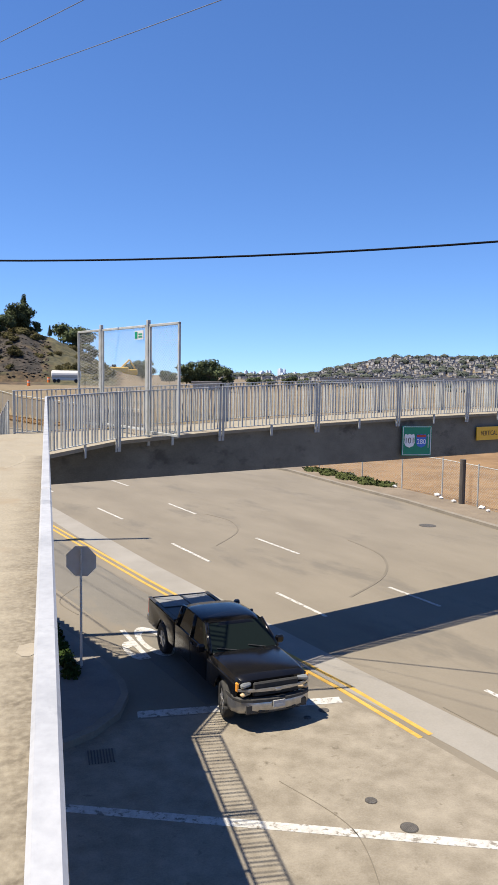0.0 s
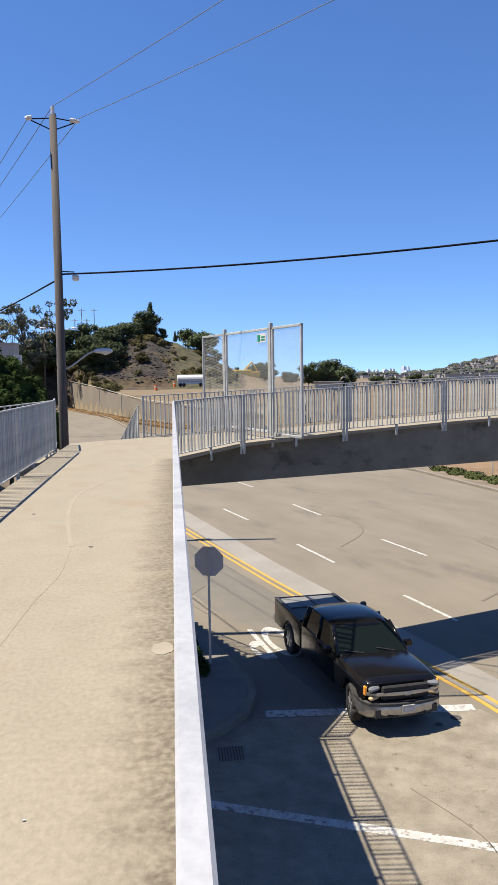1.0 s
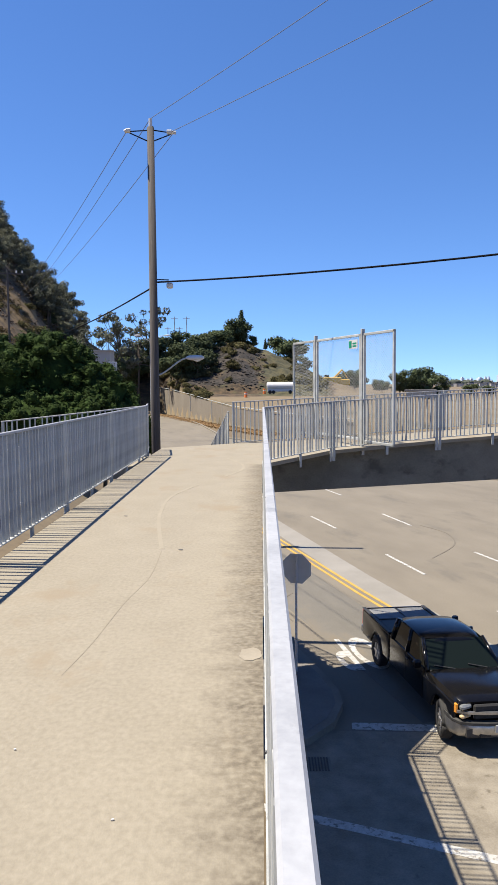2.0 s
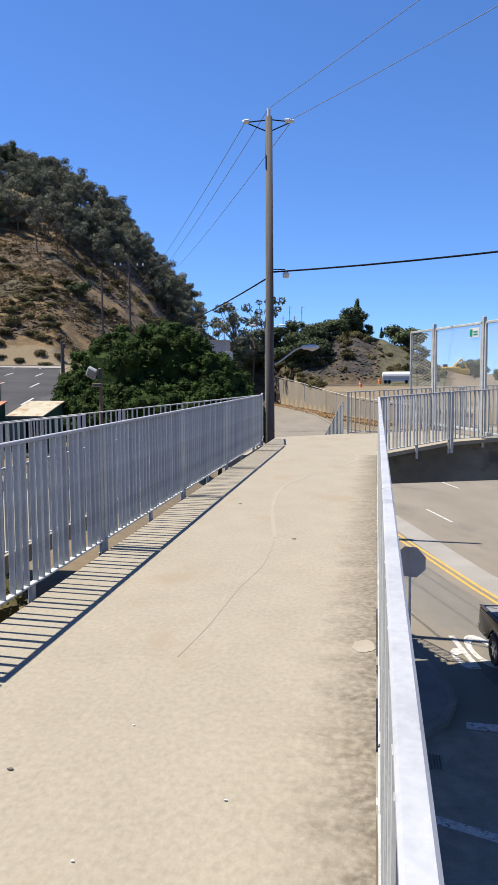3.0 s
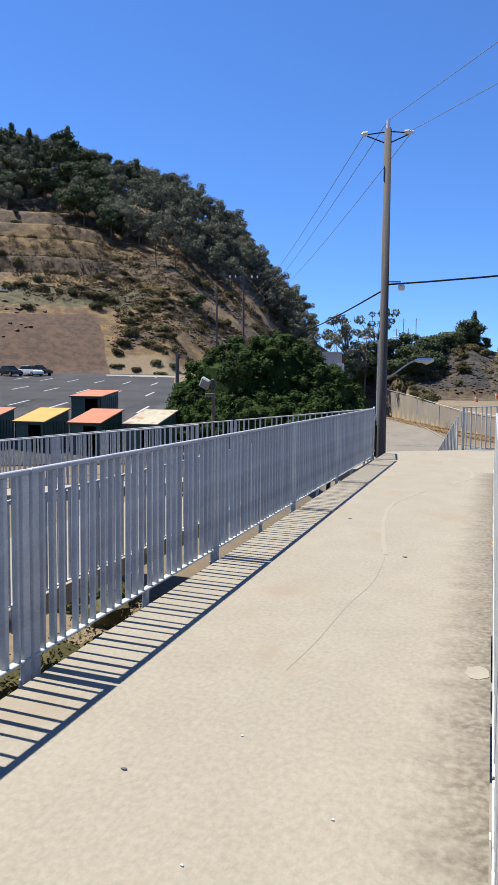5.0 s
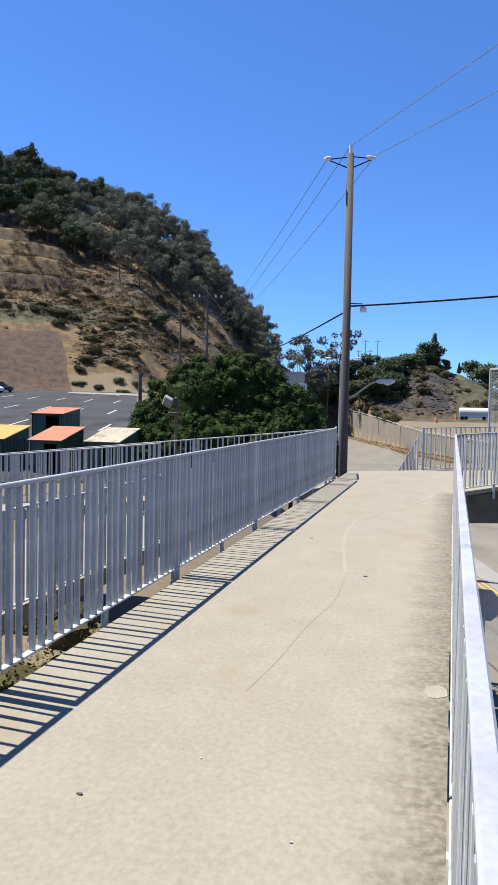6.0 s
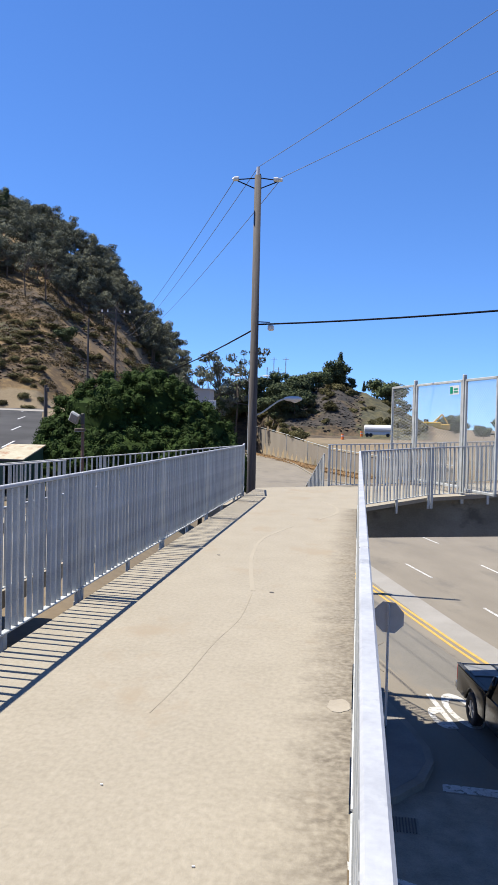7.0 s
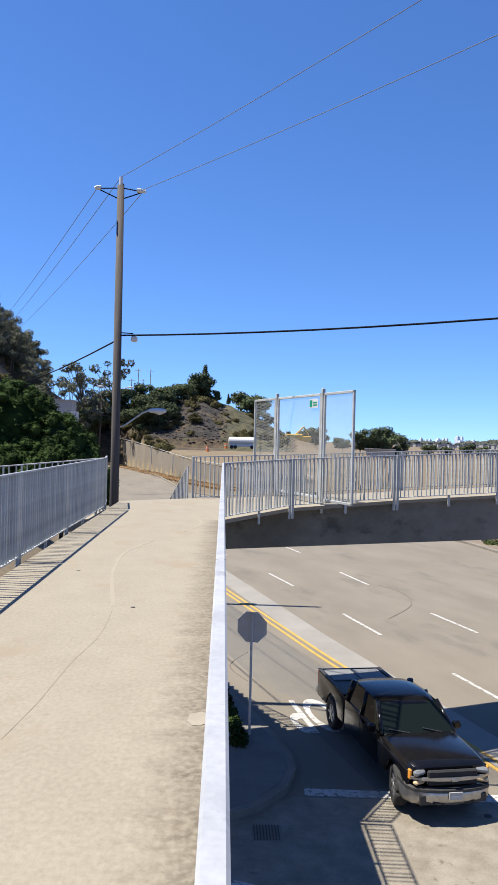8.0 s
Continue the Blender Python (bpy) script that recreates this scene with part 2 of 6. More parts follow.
def edge_mildew(m, edge, reach):
    """Ragged dark mildew on the deck, creeping in from its drain edge."""
    n, l = m.node_tree.nodes, m.node_tree.links
    b = n["Principled BSDF"]
    col = b.inputs["Base Color"].links[0].from_socket
    co, sep, rg, nz, fine, ad, rp, mx = (n.new("ShaderNode" + k) for k in ("TexCoord", "SeparateXYZ", "MapRange", "TexNoise", "TexNoise", "Math", "MapRange", "Mix"))
    l.new(co.outputs["Object"], sep.inputs[0])
    rg.inputs["From Min"].default_value, rg.inputs["From Max"].default_value = edge - reach, edge
    rg.inputs["To Max"].default_value = 0.62
    l.new(sep.outputs["X"], rg.inputs["Value"])
    mp = n.new("ShaderNodeMapping")
    mp.inputs["Scale"].default_value = (1.4, 2.6, 1)
    l.new(co.outputs["Object"], mp.inputs["Vector"])
    l.new(mp.outputs[0], nz.inputs["Vector"])
    nz.inputs["Scale"].default_value, nz.inputs["Detail"].default_value, nz.inputs["Roughness"].default_value = 2.4, 9, 0.72
    l.new(co.outputs["Object"], fine.inputs["Vector"])
    fine.inputs["Scale"].default_value, fine.inputs["Detail"].default_value = 26, 6
    ad.operation = "MULTIPLY_ADD"
    l.new(nz.outputs["Fac"], ad.inputs[0])
    ad.inputs[1].default_value = 0.95
    l.new(rg.outputs["Result"], ad.inputs[2])
    rp.inputs["From Min"].default_value, rp.inputs["From Max"].default_value, rp.inputs["To Max"].default_value = 0.66, 1.12, 0.8
    l.new(ad.outputs[0], rp.inputs["Value"])
    mul = n.new("ShaderNodeMath")
    mul.operation = "MULTIPLY"
    r2 = n.new("ShaderNodeMapRange")
    r2.inputs["From Min"].default_value, r2.inputs["From Max"].default_value, r2.inputs["To Min"].default_value = 0.35, 0.6, 0.35
    l.new(fine.outputs["Fac"], r2.inputs["Value"])
    l.new(rp.outputs["Result"], mul.inputs[0])
    l.new(r2.outputs["Result"], mul.inputs[1])
    mx.data_type = "RGBA"
    mx.inputs[7].default_value = (0.062, 0.047, 0.031, 1)
    l.new(mul.outputs[0], mx.inputs[0])
    l.new(col, mx.inputs[6])
    l.new(mx.outputs[2], b.inputs["Base Color"])


edge_mildew(DECK, 0.02, 0.48)


def glass_mat():
    m = bpy.data.materials.new("tinted glass")
    m.use_nodes = True
    b = m.node_tree.nodes["Principled BSDF"]
    b.inputs["Base Color"].default_value = (0.008, 0.012, 0.011, 1)
    b.inputs["Roughness"].default_value = 0.05
    b.inputs["Transmission Weight"].default_value = 0.06
    b.inputs["Specular IOR Level"].default_value = 0.12
    b.inputs["IOR"].default_value = 1.45
    return m


GLASS = glass_mat()


# ---- mesh helpers ----
def box(bm, c, s, bevel=0.0, rot=None):
    """A box with centre c and size s."""
    m = Matrix.Translation(c) @ (rot.to_4x4() if rot else Matrix()) @ Matrix.Diagonal((*s, 1))
    r = bmesh.ops.create_cube(bm, size=1, matrix=m)
    if bevel:
        es = {e for v in r["verts"] for e in v.link_edges}
        bmesh.ops.bevel(bm, geom=list(es), offset=bevel, segments=1, affect="EDGES", profile=0.5)
    return bm


def rod(bm, a, b, r, r2=None, seg=8):
    """A round bar from a to b."""
    a, b = Vector(a), Vector(b)
    d = b - a
    m = Matrix.Translation((a + b) / 2) @ d.to_track_quat("Z", "Y").to_matrix().to_4x4()
    bmesh.ops.create_cone(bm, cap_ends=True, segments=seg, radius1=r, radius2=r if r2 is None else r2, depth=d.length, matrix=m)
    return bm


def tube(bm, pts, r, seg=8):
    """One bent tube through points that bend in an upright plane."""
    pts = [Vector(p) for p in pts]
    flat = pts[-1] - pts[0]
    side = Vector((-flat.y, flat.x, 0)).normalized()
    rings = []
    for k, p in enumerate(pts):
        along = (pts[min(k + 1, len(pts) - 1)] - pts[max(k - 1, 0)]).normalized()
        up = side.cross(along)
        rings.append([p + side * r * math.cos(2 * math.pi * q / seg) + up * r * math.sin(2 * math.pi * q / seg) for q in range(seg)])
    return loft(bm, rings)


def prism(bm, pts, z0, z1):
    """An upright prism over a flat outline."""
    lo = [bm.verts.new((x, y, z0)) for x, y in pts]
    hi = [bm.verts.new((x, y, z1)) for x, y in pts]
    n = len(pts)
    bm.faces.new(hi), bm.faces.new(lo[::-1])
    for i in range(n):
        bm.faces.new((lo[i], lo[(i + 1) % n], hi[(i + 1) % n], hi[i]))
    return bm


def loft(bm, rings, close=True):
    """Skin through rings of equally many points, with capped ends."""
    vs = [[bm.verts.new(p) for p in ring] for ring in rings]
    n = len(vs[0])
    for a, b in zip(vs, vs[1:]):
        for i in range(n if close else n - 1):
            bm.faces.new((a[i], a[(i + 1) % n], b[(i + 1) % n], b[i]))
    if close:
        bm.faces.new(vs[0][::-1]), bm.faces.new(vs[-1])
    return bm


def mesh_of(name, bm, material, smooth=False):
    bmesh.ops.recalc_face_normals(bm, faces=bm.faces)
    me = bpy.data.meshes.new(name)
    bm.to_mesh(me)
    bm.free()
    me.materials.append(material)
    if smooth:
        me.shade_smooth()
    return me


def part(name, bm, material, parent, label="", smooth=False):
    me = bm if isinstance(bm, bpy.types.Mesh) else mesh_of(name, bm, material, smooth)
    ob = new(name, me)
    ob.parent = parent
    return tagged(ob, label)


def thing(name, label, category, group="", kind="", m=None):
    ob = new(name)
    ob.empty_display_size = 0.1
    if m is not None:
        ob.matrix_basis = m
    return tagged(ob, label, category, group, kind)


def solid(name, bm, material, label, category, kind="", group="", m=None, smooth=False):
    ob = new(name, mesh_of(name, bm, material, smooth))
    if m is not None:
        ob.matrix_basis = m
    return tagged(ob, label, category, group, kind)


def polar(az, r):
    return r * math.sin(radians(az)), -0.9 + r * math.cos(radians(az))


def text_mesh(name, body, size, material, parent, m, label="", stretch=1.0, thick=0.004, bold=0.0):
    cu = bpy.data.curves.new(name, "FONT")
    cu.body, cu.size, cu.align_x, cu.align_y, cu.extrude = body, size, "CENTER", "CENTER", thick
    cu.offset = bold
    tmp = bpy.data.objects.new(name, cu)
    scene.collection.objects.link(tmp)
    me = bpy.data.meshes.new_from_object(tmp.evaluated_get(bpy.context.evaluated_depsgraph_get()))
    bpy.data.objects.remove(tmp)
    me.transform(Matrix.Diagonal((1, stretch, 1, 1)))
    me.materials.clear()
    me.materials.append(material)
    ob = new(name, me)
    ob.parent = parent
    ob.matrix_basis = m
    return tagged(ob, label)


def lerp_table(tab, v):
    if v <= tab[0][0]:
        return tab[0][1]
    for (a, p), (b, q) in zip(tab, tab[1:]):
        if v <= b:
            return p + (q - p) * (v - a) / (b - a)
    return tab[-1][1]


def smooth01(v):
    v = min(max(v, 0), 1)
    return v * v * (3 - 2 * v)


def ribbon(pts, width, lift, z):
    """A flat strip of that width along a line of plan points, slightly raised."""
    bm = bmesh.new()
    rows = []
    for i, p in enumerate(pts):
        a, b = Vector(pts[max(i - 1, 0)]), Vector(pts[min(i + 1, len(pts) - 1)])
        d = (b - a).normalized()
        n = Vector((-d.y, d.x)) * width / 2
        l, r = (p[0] + n.x, p[1] + n.y), (p[0] - n.x, p[1] - n.y)
        rows.append([(*l, z - 0.01), (*r, z - 0.01), (*r, z + lift), (*l, z + lift)])
    loft(bm, rows)
    return bm


# ---- ground: one sheet to the horizon ----
ROAD_Z = -5.5
RIDGE = [(-70, 0.10), (-50, 0.225), (-38, 0.270), (-31, 0.274), (-27.5, 0.248), (-23.3, 0.235), (-21.7, 0.212), (-19, 0.182), (-17.4, 0.148), (-15.7, 0.110), (-14, 0.076), (-12.9, 0.056), (-11, 0.035), (-8, 0.010), (-5, -0.01)]
MOUND = [(-14, -0.01), (-11, 0.020), (-9, 0.036), (-6, 0.046), (-3.5, 0.052), (-1.6, 0.060), (0, 0.046), (1.5, 0.033), (3.5, 0.016), (5, 0.002), (7, -0.01)]
LEFT_EDGE = [(-40, 4.0), (12, 1.9), (20, 0.2), (30, -2.6), (40, -5.5), (52, -9), (70, -14), (95, -20), (120, -27), (190, -50), (400, -120)]


WALL_R = [(-8.2, 200), (-7.0, 180), (-5.4, 158), (-3.8, 140), (-2.2, 127), (0.2, 114), (3.0, 104), (7.0, 98), (12, 100)]


def ground_z(x, y):
    az, r = math.degrees(math.atan2(x, y + 0.9)), math.hypot(x, y + 0.9)
    if y < -5:
        az = math.copysign(min(abs(az), 90), az)
    low = -5.62
    # rise of the land on the west side of the road
    edge = lerp_table(LEFT_EDGE, y)
    west = smooth01((edge - 1.0 - x) / 7.0)
    lot = min(-2.75 + 0.062 * max(r - 33, 0), 3.4)
    back = smooth01((az + 22) / 8)
    lot = lot * (1 - back) + (-3.0 + 0.012 * r) * back
    z = low + (lot - low) * west
    # fields behind the wall and far beyond
    east = smooth01((r - lerp_table(WALL_R, az) - 0.6) / 3) * smooth01((az + 10) / 2) * (1 - smooth01((az - 6) / 12))
    z = z + (lerp_table([(100, -3.4), (118, -2.8), (160, -0.5), (230, -0.9), (600, -3)], r) - z) * east
    # wooded hill
    if az < -5:
        top = 1.5 + 280 * lerp_table(RIDGE, az)
        start = 132 + max(0, az + 24) * 3
        s = min(max((r - start) / (280 - start), 0), 1) ** 0.9
        h = z + (top - z) * s
        if az < -27.5 and 26 < h < 66:
            k = (h % 6.0) / 6.0
            h += (smooth01(k * 2.4 - 0.7) - k) * 5.0 * smooth01((-27.5 - az) / 2)
        h += s * 2.2 * noise.noise((x * 0.03, y * 0.03, 0)) + s * 0.8 * noise.noise((x * 0.11, y * 0.11, 3))
        z = max(z, h) if s > 0 else z
    if -14 < az < 7:
        top = 1.5 + 205 * lerp_table(MOUND, az)
        base = max(165, min(lerp_table(WALL_R, az) + 2, 186))
        s = min(max((r - base) / (207 - base), 0), 1) ** 0.7
        if s > 0:
            h = z + (top - z) * s + s * 1.4 * noise.noise((x * 0.08, y * 0.08, 5)) + s * 1.5 * noise.noise((x * 0.25, y * 0.25, 5))
            z = max(z, h)
    # far hill with houses
    fa = smooth01((az - 17) / 10) * smooth01((62 - az) / 12)
    fr = smooth01((r - 1300) / 900) * smooth01((4300 - r) / 1400)
    z += fa * fr * (62 + 12 * noise.noise((x * 0.002, y * 0.002, 9)))
    return z


def build_ground():
    azs = []
    a = -180.0
    while a < 180:
        azs.append(a)
        a += 0.24 if -39 <= a < -9 else 0.35 if -40 <= a < 40 else 4.0
    rs = [1.0]
    while rs[-1] < 4700:
        r = rs[-1]
        rs.append(r + (1.7 if 140 < r < 290 else max(0.7, r * 0.022) if r < 320 else r * 0.09))
    verts = [(0, -0.9, -5.62)]
    faces = []
    n = len(azs)
    for r in rs:
        for az in azs:
            x, y = polar(az, r)
            verts.append((x, y, ground_z(x, y)))
    for j in range(n):
        faces.append((0, 1 + (j + 1) % n, 1 + j))
    for i in range(len(rs) - 1):
        for j in range(n):
            p, q = 1 + i * n + j, 1 + i * n + (j + 1) % n
            faces.append((p, q, q + n, p + n))
    me = bpy.data.meshes.new("ground")
    me.from_pydata(verts, [], faces)
    me.materials.append(DRYGRASS)
    layers = {k: np.zeros(len(verts), np.float32) for k in ("soil", "straw", "scrub", "green", "bank", "rock")}
    for k, (x, y, z) in enumerate(verts):
        az, r = math.degrees(math.atan2(x, y + 0.9)), math.hypot(x, y + 0.9)
        layers["soil"][k] = smooth01((x - 6) / 6) * smooth01((100 - r) / 25) * smooth01((az - 5) / 4)
        el = (z - 1.5) / max(r, 1)
        n1, n2 = noise.noise((x * 0.05, y * 0.05, 1)), noise.noise((x * 0.09, y * 0.09, 7))
        red = smooth01((r - 126) / 4) * smooth01((0.092 + 0.004 * n2 - el) / 0.006) * smooth01((az + 44) / 3) * smooth01((-27.6 - 0.4 * n2 - 14 * el - az) / 0.8)
        hill = smooth01((r - 133) / 8) * smooth01((-9 - az) / 3) * smooth01((420 - r) / 60)
        layers["straw"][k] = hill
        west_side = smooth01((-26.5 - az) / 3)
        step = (z % 6.0) / 6.0 if z > 40 else 0
        riser = smooth01((step - 0.12) / 0.1) * smooth01((0.86 - step) / 0.1) * smooth01((el - 0.178) / 0.01) * west_side
        rocky = smooth01((el - 0.128 - 0.012 * n1) / 0.012) * smooth01((0.172 + 0.02 * n2 - el) / 0.015)
        slope = (1 - west_side) * (0.44 + 0.5 * n1)
        layers["scrub"][k] = hill * max(riser, 0.62 * rocky, slope, 0.38 + 0.45 * n2)
        layers["green"][k] = hill * max(0.62 * smooth01((el - 0.092) / 0.01) * smooth01((0.135 + 0.015 * n1 - el) / 0.015) * smooth01((-23 - az) / 3), 0.28 + 0.45 * n1 if az > -24 else 0.1)
        layers["bank"][k] = red
        # mound scrub, stretched west so its dark colour stands for shade under pines
        knoll = smooth01((r - max(150, min(lerp_table(WALL_R, az) + 3, 182))) / 5) * smooth01((235 - r) / 8) * smooth01((az + 13) / 2) * smooth01((6.5 - az) / 2)
        layers["scrub"][k] = max(layers["scrub"][k], knoll)
        layers["green"][k] = max(layers["green"][k], knoll * (0.40 + 0.25 * smooth01((az + 1) / 2)))
        layers["rock"][k] = (0.72 + 0.6 * n2) * smooth01((r - max(165, lerp_table(WALL_R, az) + 4)) / 4) * smooth01((210 - r) / 4) * smooth01((az + 8) / 2) * smooth01((0.4 - az) / 1.2)
    for key, vals in layers.items():
        me.attributes.new(key, "FLOAT", "POINT").data.foreach_set("value", vals)
    me.shade_smooth()
    return tagged(new("ground", me), "dry grassy hillside, brown soil and tan open field", "ground", kind="structure")


build_ground()

# ---- road ----
RIGHT_CURB = [(27, -30), (22.4, 12), (20.4, 29.4), (19.6, 37.5), (18.4, 44.3), (17.3, 51.7), (14.5, 60), (9.5, 70), (2.5, 84), (-5, 98), (-11, 132), (-23, 186)]


def sheet(name, left, right, z0, z1, material, label, category="road"):
    bm = bmesh.new()
    for (a, b), (c, d) in zip(zip(left, left[1:]), zip(right, right[1:])):
        prism(bm, [a, c, d, b], z0, z1)
    bmesh.ops.remove_doubles(bm, verts=bm.verts, dist=0.001)
    return solid(name, bm, material, label, category, "structure")


left_line = [(-34, -30), (-30, 12), (-9, 29.4), (-4.9, 37.5), (-6.8, 44.3), (-8.9, 51.7), (-11, 60), (-14, 70), (-17.5, 84), (-20.6, 98), (-30.5, 132), (-49, 186)]
sheet("road", left_line, RIGHT_CURB, ROAD_Z - 0.3, ROAD_Z, ROAD, "wide sun-bleached asphalt road with faint tyre marks")
bm = prism(bmesh.new(), [(-8, -9), (16, -9), (8.9, 6), (7.1, 11.9), (6.3, 13.75), (-8, 14.2)], ROAD_Z - 0.02, ROAD_Z + 0.004)
solid("road_slab", bm, ROAD2, "pale worn concrete paving with cracks and stains", "road", "structure")
solid("road_strip", ribbon([(13, -6), (9.6, 6), (8.05, 11.4), (6.8, 15.1), (3.4, 26.1), (0.0, 38.6), (-3, 50), (-7, 64)], 1.05, 0.006, ROAD_Z), GUTTER, "pale grey concrete strip along the median line", "road", "structure")

solid("road_lane", ribbon([(-14.6, 77.5), (-9.3, 59.5), (-4.7, 44.7), (-1.5, 33.8), (1.6, 23.6), (3.6, 17.3), (4.4, 14.6)], 2.3, 0.003, ROAD_Z), LANE, "darker grey asphalt lane beside the centre line", "road", "structure")
PAINT_Z = ROAD_Z + 0.004


def marking(name, pts, width, material, label):
    return solid(name, ribbon(pts, width, 0.004, PAINT_Z + 0.002), material, label, "road marking")


YEL = [(-13, 78), (-7.6, 60), (-3.0, 45.2), (0.2, 34.3), (3.3, 24.1), (6.5, 14.5), (7.2, 11.9)]
for off in (-0.13, 0.13):
    marking("yellow_line", [(x + off, y + off * 0.3) for x, y in YEL], 0.11, YELLOWP, "long double yellow centre line, worn")
for a, b in (((2.6, 38.7), (3.58, 35.35)), ((5.07, 29.7), (5.94, 26.4)), ((7.22, 21.95), (7.94, 19.3)), ((-0.6, 47.8), (0.4, 44.6)), ((-3.9, 57), (-2.9, 53.8)),
             ((6.45, 39.4), (7.32, 36.0)), ((8.78, 30.06), (9.67, 26.92)), ((11.12, 21.8), (11.75, 19.5)), ((4.1, 49.3), (5.01, 46.2)), ((1.3, 58.5), (2.2, 55.5)),
             ((9.6, 13.6), (10.3, 10.6)), ((13.4, 13.4), (14.1, 10.4))):
    tagged(marking("lane_dash", [a, b], 0.12, WHITEP, "short white painted lane dash"), group="lane dashes")
marking("stop_line", [(1.82, 14.12), (6.2, 13.85)], 0.30, WHITEP, "broad white stop line, worn")
marking("crosswalk_line", [(-4, 12.75), (0.16, 11.07), (6.56, 8.5), (12, 6.3)], 0.21, WHITEP, "white crosswalk line, patchy and worn")
marking("crosswalk_line", [(-3.0, 14.9), (1.3, 14.5)], 0.24, WHITEP, "white crosswalk line, partly hidden by the kerb")
stop_word = thing("stop_word", "white word painted on the asphalt before the stop line", "road marking", m=pose(2.98, 18.55, PAINT_Z + 0.004, 0, 0, 191))
text_mesh("letters", "STOP", 0.98, WHITEP, stop_word, pose(0, 0, 0), "white painted letters", stretch=3.2, thick=0.002, bold=0.022)
DUST = mat("tyre dust", (0.112, 0.098, 0.076), (0.140, 0.122, 0.095), 0.9, 0.9, grain=6)
for i, (pts, w) in enumerate(([[(6.8, 29), (8.3, 31.5), (8.6, 34), (7.8, 36)], 0.06], [[(9.4, 21), (11.6, 23.2), (12.8, 26), (12.6, 29)], 0.09],
                              [[(8.2, 13), (9.0, 10.4), (10.4, 7)], 0.03], [[(3.9, 11), (4.6, 9.4), (4.4, 7.8)], 0.016], [[(1.0, 24), (0.4, 22.5), (0.9, 21)], 0.04])):
    smooth = []
    for k in range(25):
        u = k / 24 * (len(pts) - 1)
        j = min(int(u), len(pts) - 2)
        p0, p1, p2, p3 = (Vector(pts[min(max(q, 0), len(pts) - 1)]) for q in (j - 1, j, j + 1, j + 2))
        v = u - j
        smooth.append(tuple(0.5 * (2 * p1 + (p2 - p0) * v + (2 * p0 - 5 * p1 + 4 * p2 - p3) * v * v + (3 * p1 - p0 - 3 * p2 + p3) * v ** 3)))
    marking("tyre_mark", smooth, w, DUST, "faint dark tyre mark or crack on the road")


def cover(x, y, r, label):
    t = thing("utility_cover", label, "manhole cover", "utility covers", m=pose(x, y, ROAD_Z + 0.004))
    part("rim", rod(bmesh.new(), (0, 0, 0), (0, 0, 0.006), r * 1.15, seg=24), IRON, t)
    bm = rod(bmesh.new(), (0, 0, 0.006), (0, 0, 0.011), r * 0.97, seg=24)
    part("lid", bm, TAR, t)
    for k in range(-3, 4):
        part("grip_bar", box(bmesh.new(), (k * r * 0.25, 0, 0.012), (r * 0.1, 1.6 * math.sqrt(max(r * r * 0.85 - (k * r * 0.25) ** 2, 0.0001)), 0.006)), IRON, t)


cover(5.48, 9.22, 0.125, "round cast iron cover in the paving")
cover(5.21, 10.06, 0.09, "small round cast iron cover in the paving")
cover(5.65, 13.45, 0.10, "small round cast iron valve cover")
cover(5.2, 13.2, 0.07, "tiny round valve cover")
cover(17.6, 31.2, 0.35, "dark round cover far out on the asphalt")

# right kerb and verge
bm = bmesh.new()
for (x0, y0), (x1, y1) in zip(RIGHT_CURB, RIGHT_CURB[1:]):
    prism(bm, [(x0, y0), (x0 + 0.3, y0), (x1 + 0.3, y1), (x1, y1)], ROAD_Z - 0.3, ROAD_Z + 0.15)
solid("kerb_east", bm, KERB, "pale concrete kerb along the road", "kerb", "structure")
sheet("pavement_east", [(x + 0.302, y) for x, y in RIGHT_CURB[:9]], [(x + 2.6, y) for x, y in RIGHT_CURB[:9]], ROAD_Z - 0.3, ROAD_Z + 0.14, mat("dusty sidewalk", (0.115, 0.09, 0.062), (0.185, 0.15, 0.108), 0.5, 0.9, grain=8), "dusty sidewalk strip beside the road", "pavement")

# corner island with rounded kerb
corner = [(-7, 21.5), (0.1, 20.4), (0.9, 18.4), (1.45, 16.6), (1.7, 15.6), (1.72, 14.9), (1.45, 14.0), (0.9, 13.3), (0.2, 12.85), (-1.2, 12.5), (-7, 12.0)]
solid("kerb_island", prism(bmesh.new(), corner, ROAD_Z - 0.3, ROAD_Z + 0.15), KERB, "rounded concrete kerb of the street corner", "kerb", "structure")
inner = [(x - 0.16 * (1 if x > 0.5 else 0.6), y + (0.12 if y < 14.2 else -0.1 if y > 18 else 0)) for x, y in corner]
solid("pavement_island", prism(bmesh.new(), inner, ROAD_Z + 0.1, ROAD_Z + 0.156), WALKM, "grey concrete sidewalk at the street corner", "pavement", "structure")
grate = thing("storm_drain", "dark iron storm drain grate beside the kerb", "drain")
for k in range(9):
    part("bar", box(bmesh.new(), (0.75 + 0.055 * k, 12.55, ROAD_Z + 0.012), (0.022, 0.5, 0.02)), IRON, grate)
part("pit", box(bmesh.new(), (0.97, 12.55, ROAD_Z + 0.004), (0.56, 0.54, 0.008)), KERB, grate)

